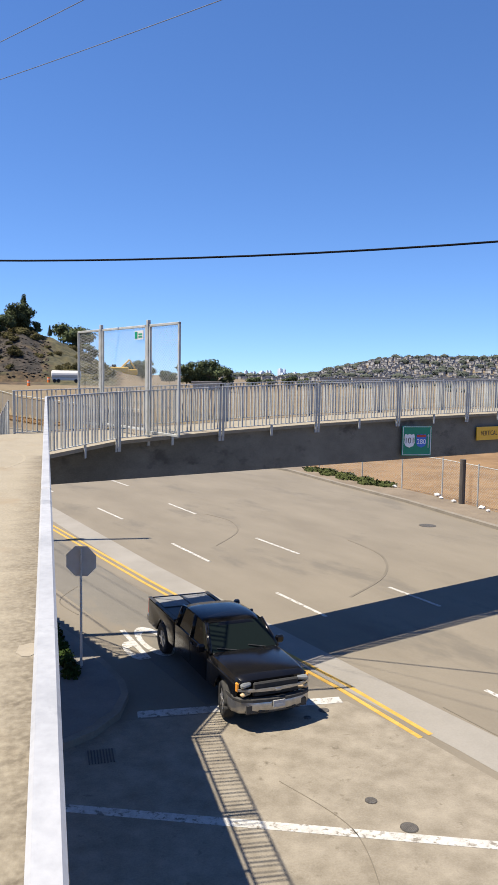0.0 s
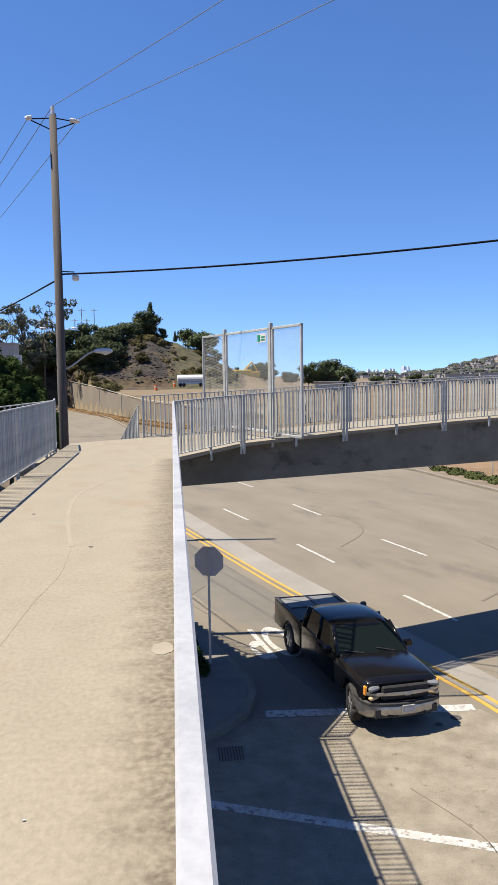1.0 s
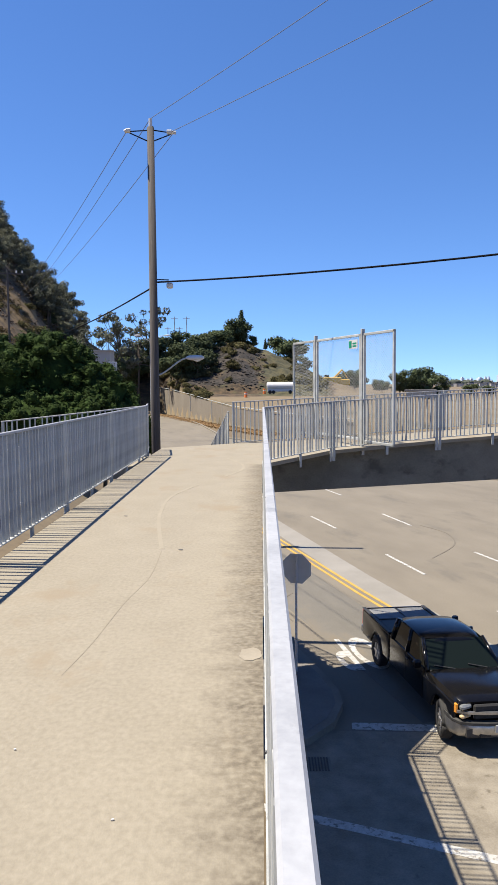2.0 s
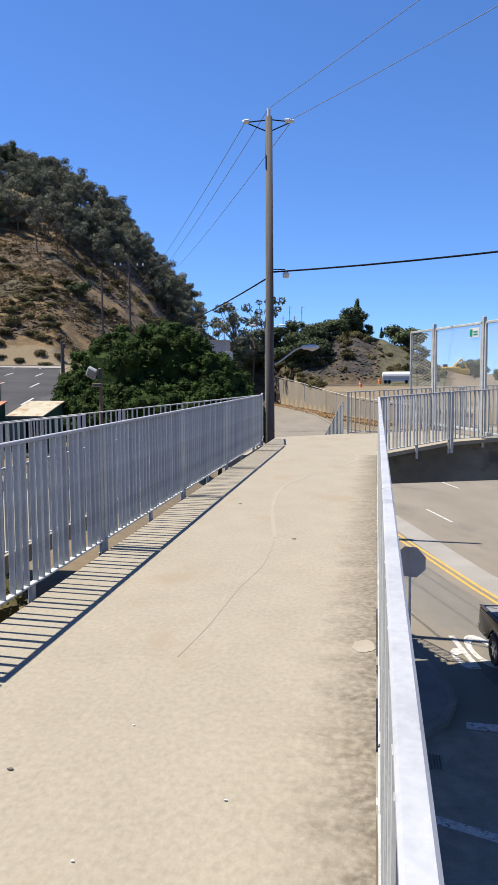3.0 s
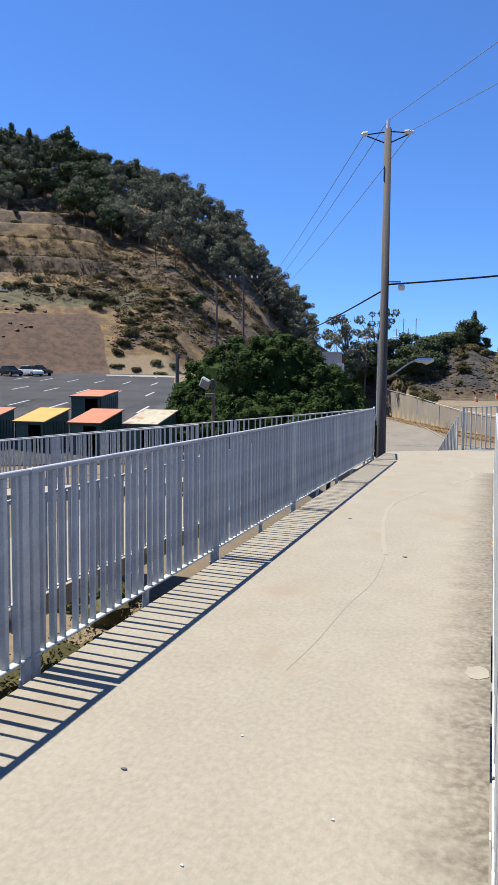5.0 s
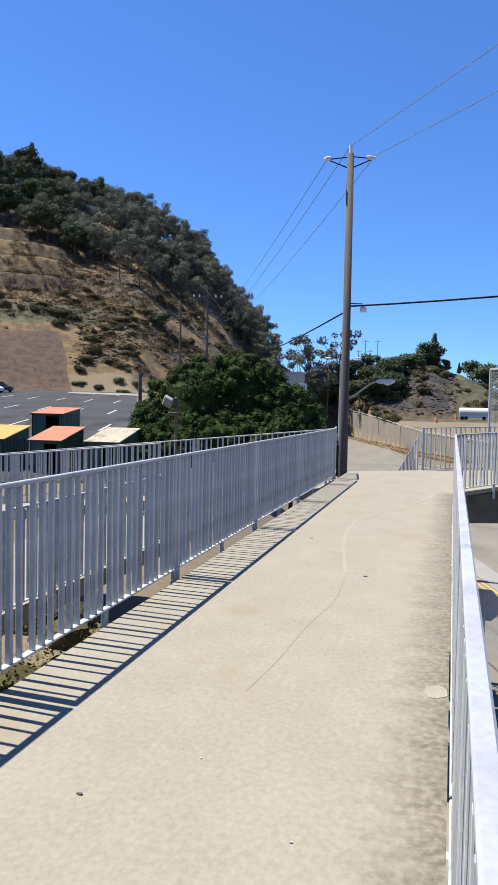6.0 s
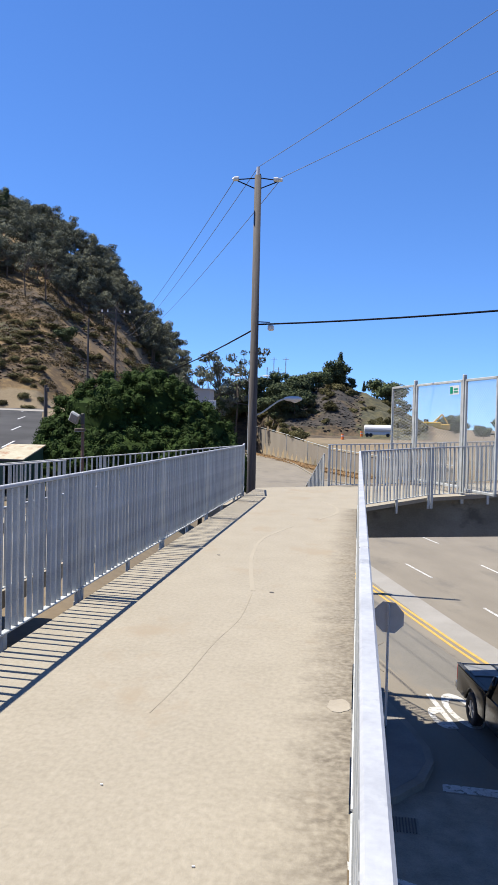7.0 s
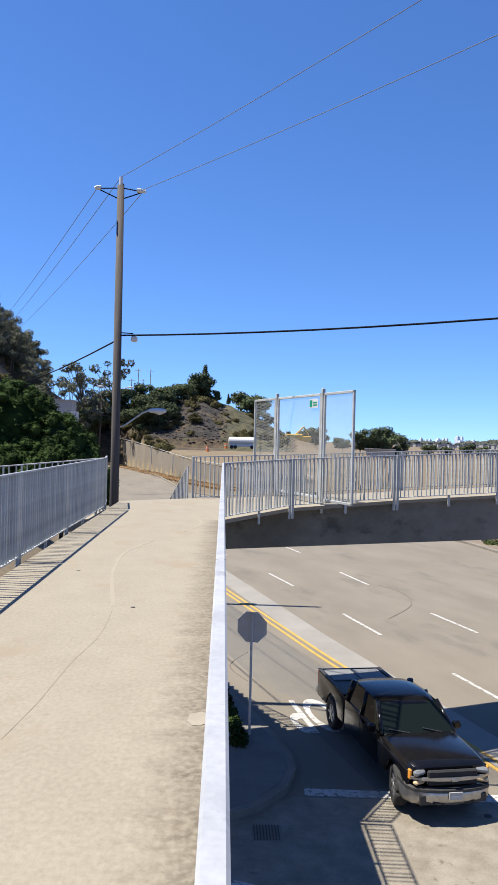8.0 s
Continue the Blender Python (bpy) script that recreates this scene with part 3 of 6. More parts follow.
# ---- footbridge ----
FRONT = [(0.018, -7.0, 0.0), (0.018, 13.15, 0.0), (1.50, 15.42, 0.05), (4.1, 16.72, 0.16), (6.92, 17.75, 0.27), (9.74, 18.78, 0.35), (12.56, 19.80, 0.41), (15.38, 20.83, 0.45), (18.2, 21.86, 0.47), (21.0, 22.88, 0.48), (23.8, 23.9, 0.48), (26.6, 24.9, 0.48), (32.2, 27.0, 0.45)]
BACK = [(-2.11, -7.0, 0.0), (-2.36, 14.8, 0.0), (-2.36, 17.0, 0.0), (3.26, 19.02, 0.16), (6.08, 20.05, 0.27), (8.9, 21.08, 0.35), (11.72, 22.10, 0.41), (14.54, 23.13, 0.45), (17.36, 24.16, 0.47), (20.16, 25.18, 0.48), (22.96, 26.2, 0.48), (25.76, 27.2, 0.48), (31.36, 29.3, 0.45)]


def slab(name, front, back, top, bottom, material, label, in_f=0.0, flat=None):
    bm = bmesh.new()
    ring = []
    for f, b in zip(front, back):
        f, b = Vector(f), Vector(b)
        d = (b - f)
        d.z = 0
        d.normalize()
        f2, b2 = f + d * in_f, b - d * in_f
        zb = (lambda z: flat if flat is not None else z + bottom)
        ring.append([(f2.x, f2.y, f.z + top), (b2.x, b2.y, b.z + top), (b2.x, b2.y, zb(b.z)), (f2.x, f2.y, zb(f.z))])
    loft(bm, ring)
    return solid(name, bm, material, label, "bridge", "structure")


slab("deck", FRONT[:2], [BACK[0], (-2.341, 13.15, 0.0)], 0.0, -0.2, DECK, "sunlit tan concrete walkway deck with mildew-stained edge")
slab("deck_bridge", FRONT[1:], [(-2.341, 13.152, 0.0)] + BACK[2:], 0.0, -0.075, DECK2, "sunlit tan concrete deck of the landing and footbridge")
GIRD_F = [(-1.9, 14.52, 0.0), (0.2, 15.29, 0.02)] + FRONT[3:]
GIRD_B = [(-2.2, 16.9, 0.0), (-0.6, 17.6, 0.02)] + BACK[3:]
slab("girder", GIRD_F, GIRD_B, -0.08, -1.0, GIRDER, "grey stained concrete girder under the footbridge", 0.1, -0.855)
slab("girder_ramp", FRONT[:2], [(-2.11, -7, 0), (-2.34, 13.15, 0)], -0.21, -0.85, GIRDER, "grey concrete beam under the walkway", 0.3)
for x, y in ((-1.4, 6.0), (-1.2, -5), (30, 27.6)):
    solid("pier", rod(bmesh.new(), (x, y, -5.9), (x, y, -0.8), 0.42, seg=20), GIRDER, "round grey concrete bridge pier", "pier", "structure", smooth=False)

# ---- railings ----
panel_cache = {}


def railing(a, b, label="grey steel railing panel with upright bars in threes", mid=True, group="bridge railings"):
    """One panel between two deck points: cap rail, bottom rail, flat end posts and bars set in threes, the middle one broader."""
    a, b = Vector(a), Vector(b)
    d = b - a
    L = round(math.hypot(d.x, d.y), 2)
    rz = math.degrees(math.atan2(d.y, d.x))
    m = pose(a.x, a.y, a.z, 0, 0, rz)
    slope = round(d.z / L, 3)
    key = (L, mid, slope)
    if key in panel_cache:
        return copy_thing(panel_cache[key], m)
    t = thing("railing_panel", label, "railing", group, m=m)
    tilt = Euler((0, -math.atan(slope), 0)).to_matrix()
    run = L / math.cos(math.atan(slope))
    bm = box(bmesh.new(), (L / 2, 0, 1.056 + slope * L / 2), (run - 0.022, 0.037, 0.026), 0.005, tilt)
    part("cap_rail", bm, CAPM, t, "pale painted cap rail")
    part("bottom_rail", box(bmesh.new(), (L / 2, 0, 0.068 + slope * L / 2), (run - 0.03, 0.05, 0.016), 0.004, tilt), GALV, t)
    if "post" not in panel_cache:
        bm = box(bmesh.new(), (0, 0, 0.45), (0.062, 0.03, 1.19), 0.004)
        box(bm, (0, 0.012, -0.13), (0.075, 0.014, 0.2), 0.003)
        panel_cache["post"] = mesh_of("post", bm, GALV)
        panel_cache["bracket"] = mesh_of("bracket", box(bmesh.new(), (0, 0, -0.075), (0.062, 0.03, 0.27), 0.004), GALV)
        for k, w in (("thin", 0.021), ("broad", 0.032)):
            panel_cache[k] = mesh_of("bar", box(bmesh.new(), (0, 0, 0.559), (w, 0.036, 0.966), 0.003), GALV)
    for x in (0.045, L - 0.045):
        part("post", panel_cache["post"], GALV, t).location = (x, 0, slope * x)
    if mid:
        part("bracket", panel_cache["bracket"], GALV, t).location = (L / 2, 0, slope * L / 2)
    n = max(1, round((L - 0.1) / 0.345))
    period = (L - 0.1) / n
    for k in range(n):
        for off, kind in ((0.2, "thin"), (0.5, "broad"), (0.8, "thin")):
            x = 0.05 + period * (k + off)
            o = part("bar", panel_cache[kind], GALV, t)
            o.location = (x, random.uniform(-0.002, 0.002), slope * x)
            o.rotation_euler = (0, random.uniform(-0.005, 0.005), random.uniform(-0.06, 0.06))
    panel_cache[key] = t
    return t


RX = 0.050
for k in range(6):
    railing((RX, -6.58 + 2.84 * k, 0), (RX, -3.74 + 2.84 * k, 0))
railing((RX, 10.46, 0), (RX, 13.14, 0))


OFF = (0.34 * 0.035, -0.94 * 0.035, 0)
f = [Vector((RX, 13.17, 0)), Vector((1.53, 15.38, 0.05))] + [Vector(p) + Vector(OFF) for p in FRONT[3:]]
for a, b in zip(f[:-1], f[1:]):
    n = max(1, round((b - a).length / 3.0))
    for k in range(n):
        railing(a + (b - a) * k / n, a + (b - a) * (k + 1) / n)
g = [Vector((-0.72, 17.63, 0.0)), Vector((2.1, 18.64, 0.10)), Vector((4.92, 19.67, 0.22)), Vector((7.74, 20.7, 0.31)), Vector((10.56, 21.72, 0.38)), Vector((13.38, 22.75, 0.43)), Vector((16.2, 23.78, 0.46)), Vector((19.0, 24.8, 0.48)), Vector((21.8, 25.8, 0.48)), Vector((24.6, 26.85, 0.48)), Vector((27.4, 27.85, 0.47)), Vector((30.2, 28.9, 0.46))]
for a, b in zip(g, g[1:]):
    railing(a, b)


def left_x(y):
    return -2.29 - 0.0075 * y


ly = [-6.05, -3.21, -0.37, 2.47, 5.31, 8.15, 10.99, 13.83, 14.78]
for y0, y1 in zip(ly, ly[1:]):
    railing((left_x(y0), y0, 0), (left_x(y1), y1, 0), "grey steel railing panel casting barred shade on the deck")
# ramp going down to the west, with a railing on each side
ramp = bmesh.new()
loft(ramp, [[(-2.37, 15.0, 0), (-2.37, 13.0, 0), (-2.37, 13.0, -0.2), (-2.37, 15.0, -0.2)], [(-20.4, 13.4, -2.0), (-20.4, 11.4, -2.0), (-20.4, 11.4, -2.2), (-20.4, 13.4, -2.2)]])
solid("ramp", ramp, DECK, "pale concrete access ramp sloping down beside the walkway", "ramp", "structure")
for k in range(6):
    q = lambda u, v: (-2.42 - u, v - 0.089 * u, -0.1 * u)
    railing(q(3.0 * k, 15.0), q(3.0 * (k + 1), 15.0))
    if k:
        railing(q(3.0 * k, 12.98), q(3.0 * (k + 1), 12.98))
# lower ramp run beside the walkway
low = bmesh.new()
zr = lambda y: -0.64
loft(low, [[(-4.33, 12.9, zr(12.9)), (-6.4, 12.9, zr(12.9)), (-6.4, 12.9, zr(12.9) - 0.22), (-4.33, 12.9, zr(12.9) - 0.22)], [(-4.33, -5, zr(-5)), (-6.4, -5, zr(-5)), (-6.4, -5, zr(-5) - 0.22), (-4.33, -5, zr(-5) - 0.22)]])
solid("ramp_lower", low, DECK, "pale concrete lower ramp run beside the walkway", "ramp", "structure")
for k in range(5):
    y0, y1 = 12.6 - 3 * k, 9.6 - 3 * k
    railing((-4.28, y0, zr(y0)), (-4.28, y1, zr(y1)))
# stairs down beyond the landing
for k in range(14):
    solid("stair_step", box(bmesh.new(), (-1.66 - 0.04 * k, 17.55 + 0.3 * k, -0.09 - 0.17 * (k + 1)), (1.55, 0.31, 0.18), 0.008), DECK, "plain concrete stair step", "step", "", "stair steps")
railing((-0.80, 17.72, -0.22), (-1.55, 19.7, -1.55), mid=False)
railing((-2.42, 15.05, 0.0), (-2.62, 16.55, 0.0), mid=False)


# ---- deck details ----
def blob(bm, cx, cy, rx, ry, z, seed, n=18, rough=0.2):
    r = random.Random(seed)
    pts = []
    for k in range(n):
        a = 2 * math.pi * k / n
        q = 1 + r.uniform(-rough, rough)
        pts.append((cx + rx * q * math.cos(a), cy + ry * q * math.sin(a)))
    return prism(bm, pts, z - 0.004, z)


solid("mortar_patch", blob(bmesh.new(), -0.05, 3.2, 0.062, 0.10, 0.003, 3, rough=0.12), PATCHM, "pale round mortar patch on the deck", "patch")


def flow(pts, n=40):
    """A smooth line through plan points."""
    out = []
    for k in range(n + 1):
        u = k / n * (len(pts) - 1)
        j = min(int(u), len(pts) - 2)
        p0, p1, p2, p3 = (Vector(pts[min(max(q, 0), len(pts) - 1)]) for q in (j - 1, j, j + 1, j + 2))
        v = u - j
        out.append(tuple(0.5 * (2 * p1 + (p2 - p0) * v + (2 * p0 - 5 * p1 + 4 * p2 - p3) * v * v + (3 * p1 - p0 - 3 * p2 + p3) * v ** 3)))
    return out


STREAK = mat("pale dried streak", (0.238, 0.210, 0.158), (0.272, 0.242, 0.187), 2.0, 0.9, grain=30)
CRACK = mat("hairline crack", (0.212, 0.185, 0.138), (0.232, 0.204, 0.154), 5, 0.9)
solid("dried_streak", ribbon(flow([(-0.9, 5.9), (-1.06, 6.9), (-1.17, 7.8), (-1.2, 9.1), (-0.92, 10.4)]), 0.04, 0.0015, 0), STREAK, "pale dried water streak on the deck", "stain")
solid("dried_streak", ribbon(flow([(-0.6, 11.3), (-0.35, 12.2), (-0.36, 13.2), (-0.7, 14.4)]), 0.048, 0.0015, 0), STREAK, "pale dried water streak on the deck", "stain")
solid("deck_crack", ribbon(flow([(-1.02, 2.9), (-0.97, 3.4), (-0.93, 4.2), (-0.86, 4.9), (-0.89, 5.8)]), 0.006, 0.0015, 0), CRACK, "hairline crack in the deck", "crack")
for x, y, r in ((-0.72, 5.85, 0.022), (-1.35, 1.68, 0.012), (-1.54, 7.63, 0.02), (-0.9, 1.2, 0.006), (-1.0, 2.1, 0.006), (-0.5, 1.6, 0.006)):
    solid("pebble", blob(bmesh.new(), x, y, r, r * 0.7, 0.006, int(x * 100), 8, 0.3), TAR if r > 0.01 else WHITESHEET, "tiny bit of grit on the deck", "grit", group="grit")

# ---- chain link gate across the bridge ----
U, V = Vector((0.94, 0.342, 0)), Vector((-0.342, 0.94, 0))       # along and across the bridge
gate_m = Matrix.Translation((2.26, 16.0, 0.145)) @ pose(0, 0, 0, 0, 0, 110.8)


def link_mesh(w, h, pitch=0.075, wire=0.0035):
    """Diamond wire mesh in the xz plane, from 0 to w and 0 to h."""
    verts, faces = [], []

    def strip(p, q, off):
        d = (Vector(q) - Vector(p)).normalized()
        s = Vector((-d.z, 0, d.x)) * wire
        y = Vector((0, wire * off, 0))
        k = len(verts)
        verts.extend([Vector(p) + s + y, Vector(p) - s + y, Vector(q) - s + y, Vector(q) + s + y])
        faces.append((k, k + 1, k + 2, k + 3))

    c = -h
    while c < w:
        a, b = max(c, 0), min(c + h, w)
        if b > a:
            strip((a, 0, a - c), (b, 0, b - c), 1)
            strip((a, 0, h - (a - c)), (b, 0, h - (b - c)), -1)
        c += pitch
    me = bpy.data.meshes.new("wire_mesh")
    me.from_pydata(verts, [], faces)
    me.materials.append(GALV)
    return me


def gate_panel(name, label, x0, x1, z0, z1, sign=False):
    t = thing(name, label, "gate", m=gate_m)
    w, h = x1 - x0, z1 - z0
    for xa, za, xb, zb in ((x0, z0, x1, z0), (x0, z1, x1, z1), (x0, z0, x0, z1), (x1, z0, x1, z1)):
        part("frame_tube", box(bmesh.new(), ((xa + xb) / 2, 0, (za + zb) / 2), (abs(xb - xa) + 0.055, 0.05, abs(zb - za) + 0.055), 0.006), GALV, t)
    me = link_mesh(w, h)
    me.transform(Matrix.Translation((x0, 0, z0)))
    part("wire_mesh", me, GALV, t, "fine diamond wire mesh")
    if sign:
        s = part("sign_plate", box(bmesh.new(), (x0 + 0.30, 0.03, z1 - 0.19), (0.42, 0.006, 0.20)), WHITESHEET, t, "small white and green sign plate")
        part("green_field", box(bmesh.new(), (x0 + 0.43, 0.036, z1 - 0.19), (0.12, 0.006, 0.15)), GREENSIGN, s)
        part("text_bar", box(bmesh.new(), (x0 + 0.23, 0.036, z1 - 0.17), (0.18, 0.006, 0.03)), GREENSIGN, s)
        part("text_bar", box(bmesh.new(), (x0 + 0.23, 0.036, z1 - 0.23), (0.18, 0.006, 0.03)), GREENSIGN, s)
        t["label"] = "tall steel framed wire mesh gate with small sign"
    return t


gate_panel("gate_wing", "steel framed wire mesh wing beyond the front railing", -1.35, -0.09, 0.06, 2.42)
gate_panel("gate_wing", "steel framed wire mesh wing beyond the back railing", 2.54, 3.85, 0.06, 2.42)
gate_panel("mesh_gate", "tall steel framed wire mesh gate", 0.09, 2.36, 0.1, 2.42, True)
for x in (0.0, 2.45):
    p = thing("gate_post", "square steel gate post with hinges", "post", "gate posts", m=gate_m)
    part("post", box(bmesh.new(), (x, 0, 1.15), (0.075, 0.075, 2.8), 0.006), GALV, p)
    for z in (0.5, 1.75):
        part("hinge", rod(bmesh.new(), (x + 0.05, -0.04, z), (x + 0.05, -0.04, z + 0.12), 0.022), GALV, p)

# ---- signs on the girder ----
gz = math.degrees(math.atan2(0.342, 0.94))
sign_m = Matrix.Translation((10.39, 18.80, -0.30)) @ pose(0, 0, 0, 90, 0, -3) @ Matrix.Diagonal((1.14, 1.0, 1.0, 1.0))
g = thing("route_sign", "square green route sign on the girder", "road sign", m=sign_m)
part("sheet", box(bmesh.new(), (0, 0, -0.02), (0.80, 0.86, 0.03)), GREENSIGN, g)
for c, s in (((0, 0.405, 0), (0.76, 0.014, 0.006)), ((0, -0.405, 0), (0.76, 0.014, 0.006)), ((0.375, 0, 0), (0.014, 0.82, 0.006)), ((-0.375, 0, 0), (0.014, 0.82, 0.006))):
    part("border", box(bmesh.new(), c, s), SIGNWHITE, g)


def shield(w, h, z0, z1):
    pts = [(-0.42, 0.5), (-0.2, 0.44), (0, 0.5), (0.2, 0.44), (0.42, 0.5), (0.5, 0.3), (0.46, 0.1), (0.5, -0.15), (0.36, -0.38), (0.12, -0.44), (0, -0.5), (-0.12, -0.44), (-0.36, -0.38), (-0.5, -0.15), (-0.46, 0.1), (-0.5, 0.3)]
    return prism(bmesh.new(), [(x * w, y * h) for x, y in pts], z0, z1)


for y0 in (-0.25, 0.25):
    part("bracket", box(bmesh.new(), (0.2, y0, -0.16), (0.05, 0.04, 0.26)), GALV, g)
s1 = part("us_shield", shield(0.28, 0.40, 0, 0.006), SIGNWHITE, g, "white route shield")
s1.location = (-0.20, 0, 0)
text_mesh("number", "101", 0.19, BLACKSHEET, s1, pose(0, 0, 0.007), "black route number", 1.25, 0.002)
s2 = part("interstate_shield", shield(0.28, 0.40, 0, 0.006), BLUESHEET, g, "blue and red route shield")
s2.location = (0.12, 0, 0)
part("red_band", box(bmesh.new(), (0, 0.14, 0.007), (0.24, 0.07, 0.004)), REDSHEET, s2)
text_mesh("number", "280", 0.17, SIGNWHITE, s2, pose(0, -0.03, 0.007), "white route number", 1.2, 0.002)
part("arrow", prism(bmesh.new(), [(0.30, -0.2), (0.32, -0.2), (0.32, 0.13), (0.345, 0.13), (0.31, 0.2), (0.275, 0.13), (0.30, 0.13)], 0, 0.006), WHITESHEET, g, "white upward arrow")
y = thing("clearance_sign", "long yellow clearance sign with black words", "road sign", m=Matrix.Translation((14.15, 20.37, -0.20)) @ pose(0, 0, 0, 90, 0, gz))
part("sheet", box(bmesh.new(), (0, 0, -0.02), (2.3, 0.42, 0.03)), YELLOWSIGN, y)
text_mesh("words", "VERTICAL CLEARANCE", 0.185, BLACKSHEET, y, pose(0, 0, -0.002), "black words", 1.15, 0.002)

# ---- stop sign seen from behind ----
st = thing("stop_sign", "octagonal stop sign on a thin steel post, seen from behind", "road sign", m=pose(0.80, 16.65, ROAD_Z + 0.03, 0, 0, -18))
part("post", box(bmesh.new(), (0, 0, 1.45), (0.05, 0.05, 2.95), 0.005), SIGNBACK, st)
oct_pts = [(0.38 * math.cos(radians(22.5 + 45 * k)), 0.38 * math.sin(radians(22.5 + 45 * k))) for k in range(8)]
o = part("plate", prism(bmesh.new(), oct_pts, 0.0, 0.004), SIGNBACK, st, "bare grey metal back")
o.matrix_basis = pose(0, 0.032, 2.62, 90)
o = part("face", prism(bmesh.new(), oct_pts, 0.0, 0.002), REDSHEET, st, "red front face")
o.matrix_basis = pose(0, 0.037, 2.62, 90)
for z in (2.45, 2.8):
    part("bolt", rod(bmesh.new(), (0, -0.04, z), (0, 0.0, z), 0.012), CHROME, st)


# ---- utility pole and cables ----
def cable(name, a, b, sag, r, label, n=24, material=None):
    pts = []
    a, b = Vector(a), Vector(b)
    for k in range(n + 1):
        u = k / n
        p = a.lerp(b, u)
        p.z -= sag * 4 * u * (1 - u)
        pts.append(p)
    cu = bpy.data.curves.new(name, "CURVE")
    cu.dimensions, cu.bevel_depth, cu.bevel_resolution = "3D", r, 1
    sp = cu.splines.new("POLY")
    sp.points.add(n)
    for p, q in zip(sp.points, pts):
        p.co = (*q, 1)
    cu.materials.append(material or CABLE)
    return tagged(new(name, cu), label, "cable")


PX, PY = -2.855, 19.5
pole = thing("utility_pole", "tall weathered wooden utility pole with two short brackets", "utility pole", m=pose(PX, PY, 0))
part("shaft", rod(bmesh.new(), (0, 0, -6), (0, 0, 8.24), 0.142, 0.092, 16), POLEW, pole, smooth=True)
part("top_pin", rod(bmesh.new(), (0, 0, 8.24), (0, 0, 8.47), 0.05, 0.045, 10), WHITESHEET, pole, "pale insulator on the pole top")
for s, tip in ((-1, (-0.55, -0.05, 8.15)), (1, (0.53, 0.02, 8.10))):
    br = part("bracket", rod(rod(bmesh.new(), (s * 0.09, 0, 8.17), (tip[0], 0, tip[2]), 0.016), (s * 0.09, 0, 7.9), (tip[0], 0, tip[2] - 0.04), 0.016), CABLE, pole)
    part("insulator", rod(rod(bmesh.new(), (tip[0] - 0.08, 0, tip[2] + 0.02), (tip[0] + 0.14 * s, 0, tip[2]), 0.055, 0.045, 10), (tip[0] - 0.1, 0, tip[2] + 0.02), (tip[0] + 0.02, 0, tip[2] + 0.02), 0.065, seg=10), LAMPGLASS, br, "pale ceramic insulator")
lamp = part("lamp_arm", rod(bmesh.new(), (0.1, 0, 4.3), (0.42, -0.05, 4.28), 0.015), CABLE, pole)
part("lamp_box", box(bmesh.new(), (0.45, -0.05, 4.13), (0.17, 0.15, 0.15), 0.03), LAMPGLASS, lamp, "small pale lamp box")
cable("power_cable", (PX + 0.1, PY, 4.23), (26.0, 3.3, 6.48), 0.88, 0.024, "thick black cable slung across the road")
cable("power_cable", (PX - 0.1, PY, 4.05), (-33, 105, 9.6), 1.2, 0.022, "thick black cable running to the trees")
for (x, z), (ex, ey, ez) in zip(((0, 8.47), (0.53, 8.12), (-0.55, 8.17)), ((12.5, 0.0, 10.4), (14.6, 0.6, 9.6), (10.5, -1.5, 9.6))):
    if x < 0:
        continue
    cable("wire", (PX + x, PY, z), (ex, ey, ez), 0.25, 0.0075, "thin overhead wire against the sky", material=WIREM)
for x, z, tx in ((-0.62, 8.17, -36.6), (0, 8.47, -35.4), (0.6, 8.1, -34.2)):
    cable("wire", (PX + x, PY, z), (tx, 110, 14.4), 1.0, 0.010, "thin overhead wire running to the hill", material=WIREM)

# ---- pickup truck ----
hd = math.degrees(math.atan2(13.73 - 17.55, 3.46 - 2.79))
truck = thing("pickup_truck", "black extended cab pickup truck with chrome bumper", "truck", m=pose(3.95, 15.66, ROAD_Z + 0.01, 0, 0, hd) @ pose(0, 0, 0, -1.2) @ Matrix.Diagonal((1.0, 0.88, 0.95, 1)))
WB = 1.94


def section(x, hw, z0, z1, hw_top=None, r=0.1):
    """A rounded cross section of the body at x."""
    t = hw if hw_top is None else hw_top
    return [(x, -hw + 0.03, z0), (x, hw - 0.03, z0), (x, hw, z0 + 0.12), (x, hw, z1 - 0.22), (x, t, z1 - r * 0.45), (x, t - r, z1), (x, -t + r, z1), (x, -t, z1 - r * 0.45), (x, -hw, z1 - 0.22), (x, -hw, z0 + 0.12)]


def soften(ob, w=0.035):
    """Rounds the edges of a body panel."""
    b = ob.modifiers.new("round", "BEVEL")
    b.width, b.segments, b.limit_method, b.angle_limit = w, 3, "ANGLE", radians(35)
    ob.data.shade_smooth()
    return ob


def arch(name, x0, x1, hw, z0, z1, wheel=None):
    """A side panel with a wheel arch cut out, one for each side."""
    for s in (-1, 1):
        bm = bmesh.new()
        out = [(x0, z0), (x0, z1), (x1, z1), (x1, z0)]
        if wheel is not None:
            k = [(wheel + 0.47 * math.cos(a), 0.40 + 0.47 * math.sin(a)) for a in [math.pi * i / 10 for i in range(11)]]
            out += [(px, max(pz, z0)) for px, pz in k]
        vo = [bm.verts.new((px, s * hw, pz)) for px, pz in out]
        vi = [bm.verts.new((px, s * (hw - 0.10), pz)) for px, pz in out]
        bm.faces.new(vo if s < 0 else vo[::-1]), bm.faces.new(vi[::-1] if s < 0 else vi)
        n = len(out)
        for i in range(n):
            bm.faces.new((vo[i], vo[(i + 1) % n], vi[(i + 1) % n], vi[i]))
        soften(part(name, bm, BLACKPAINT, truck))


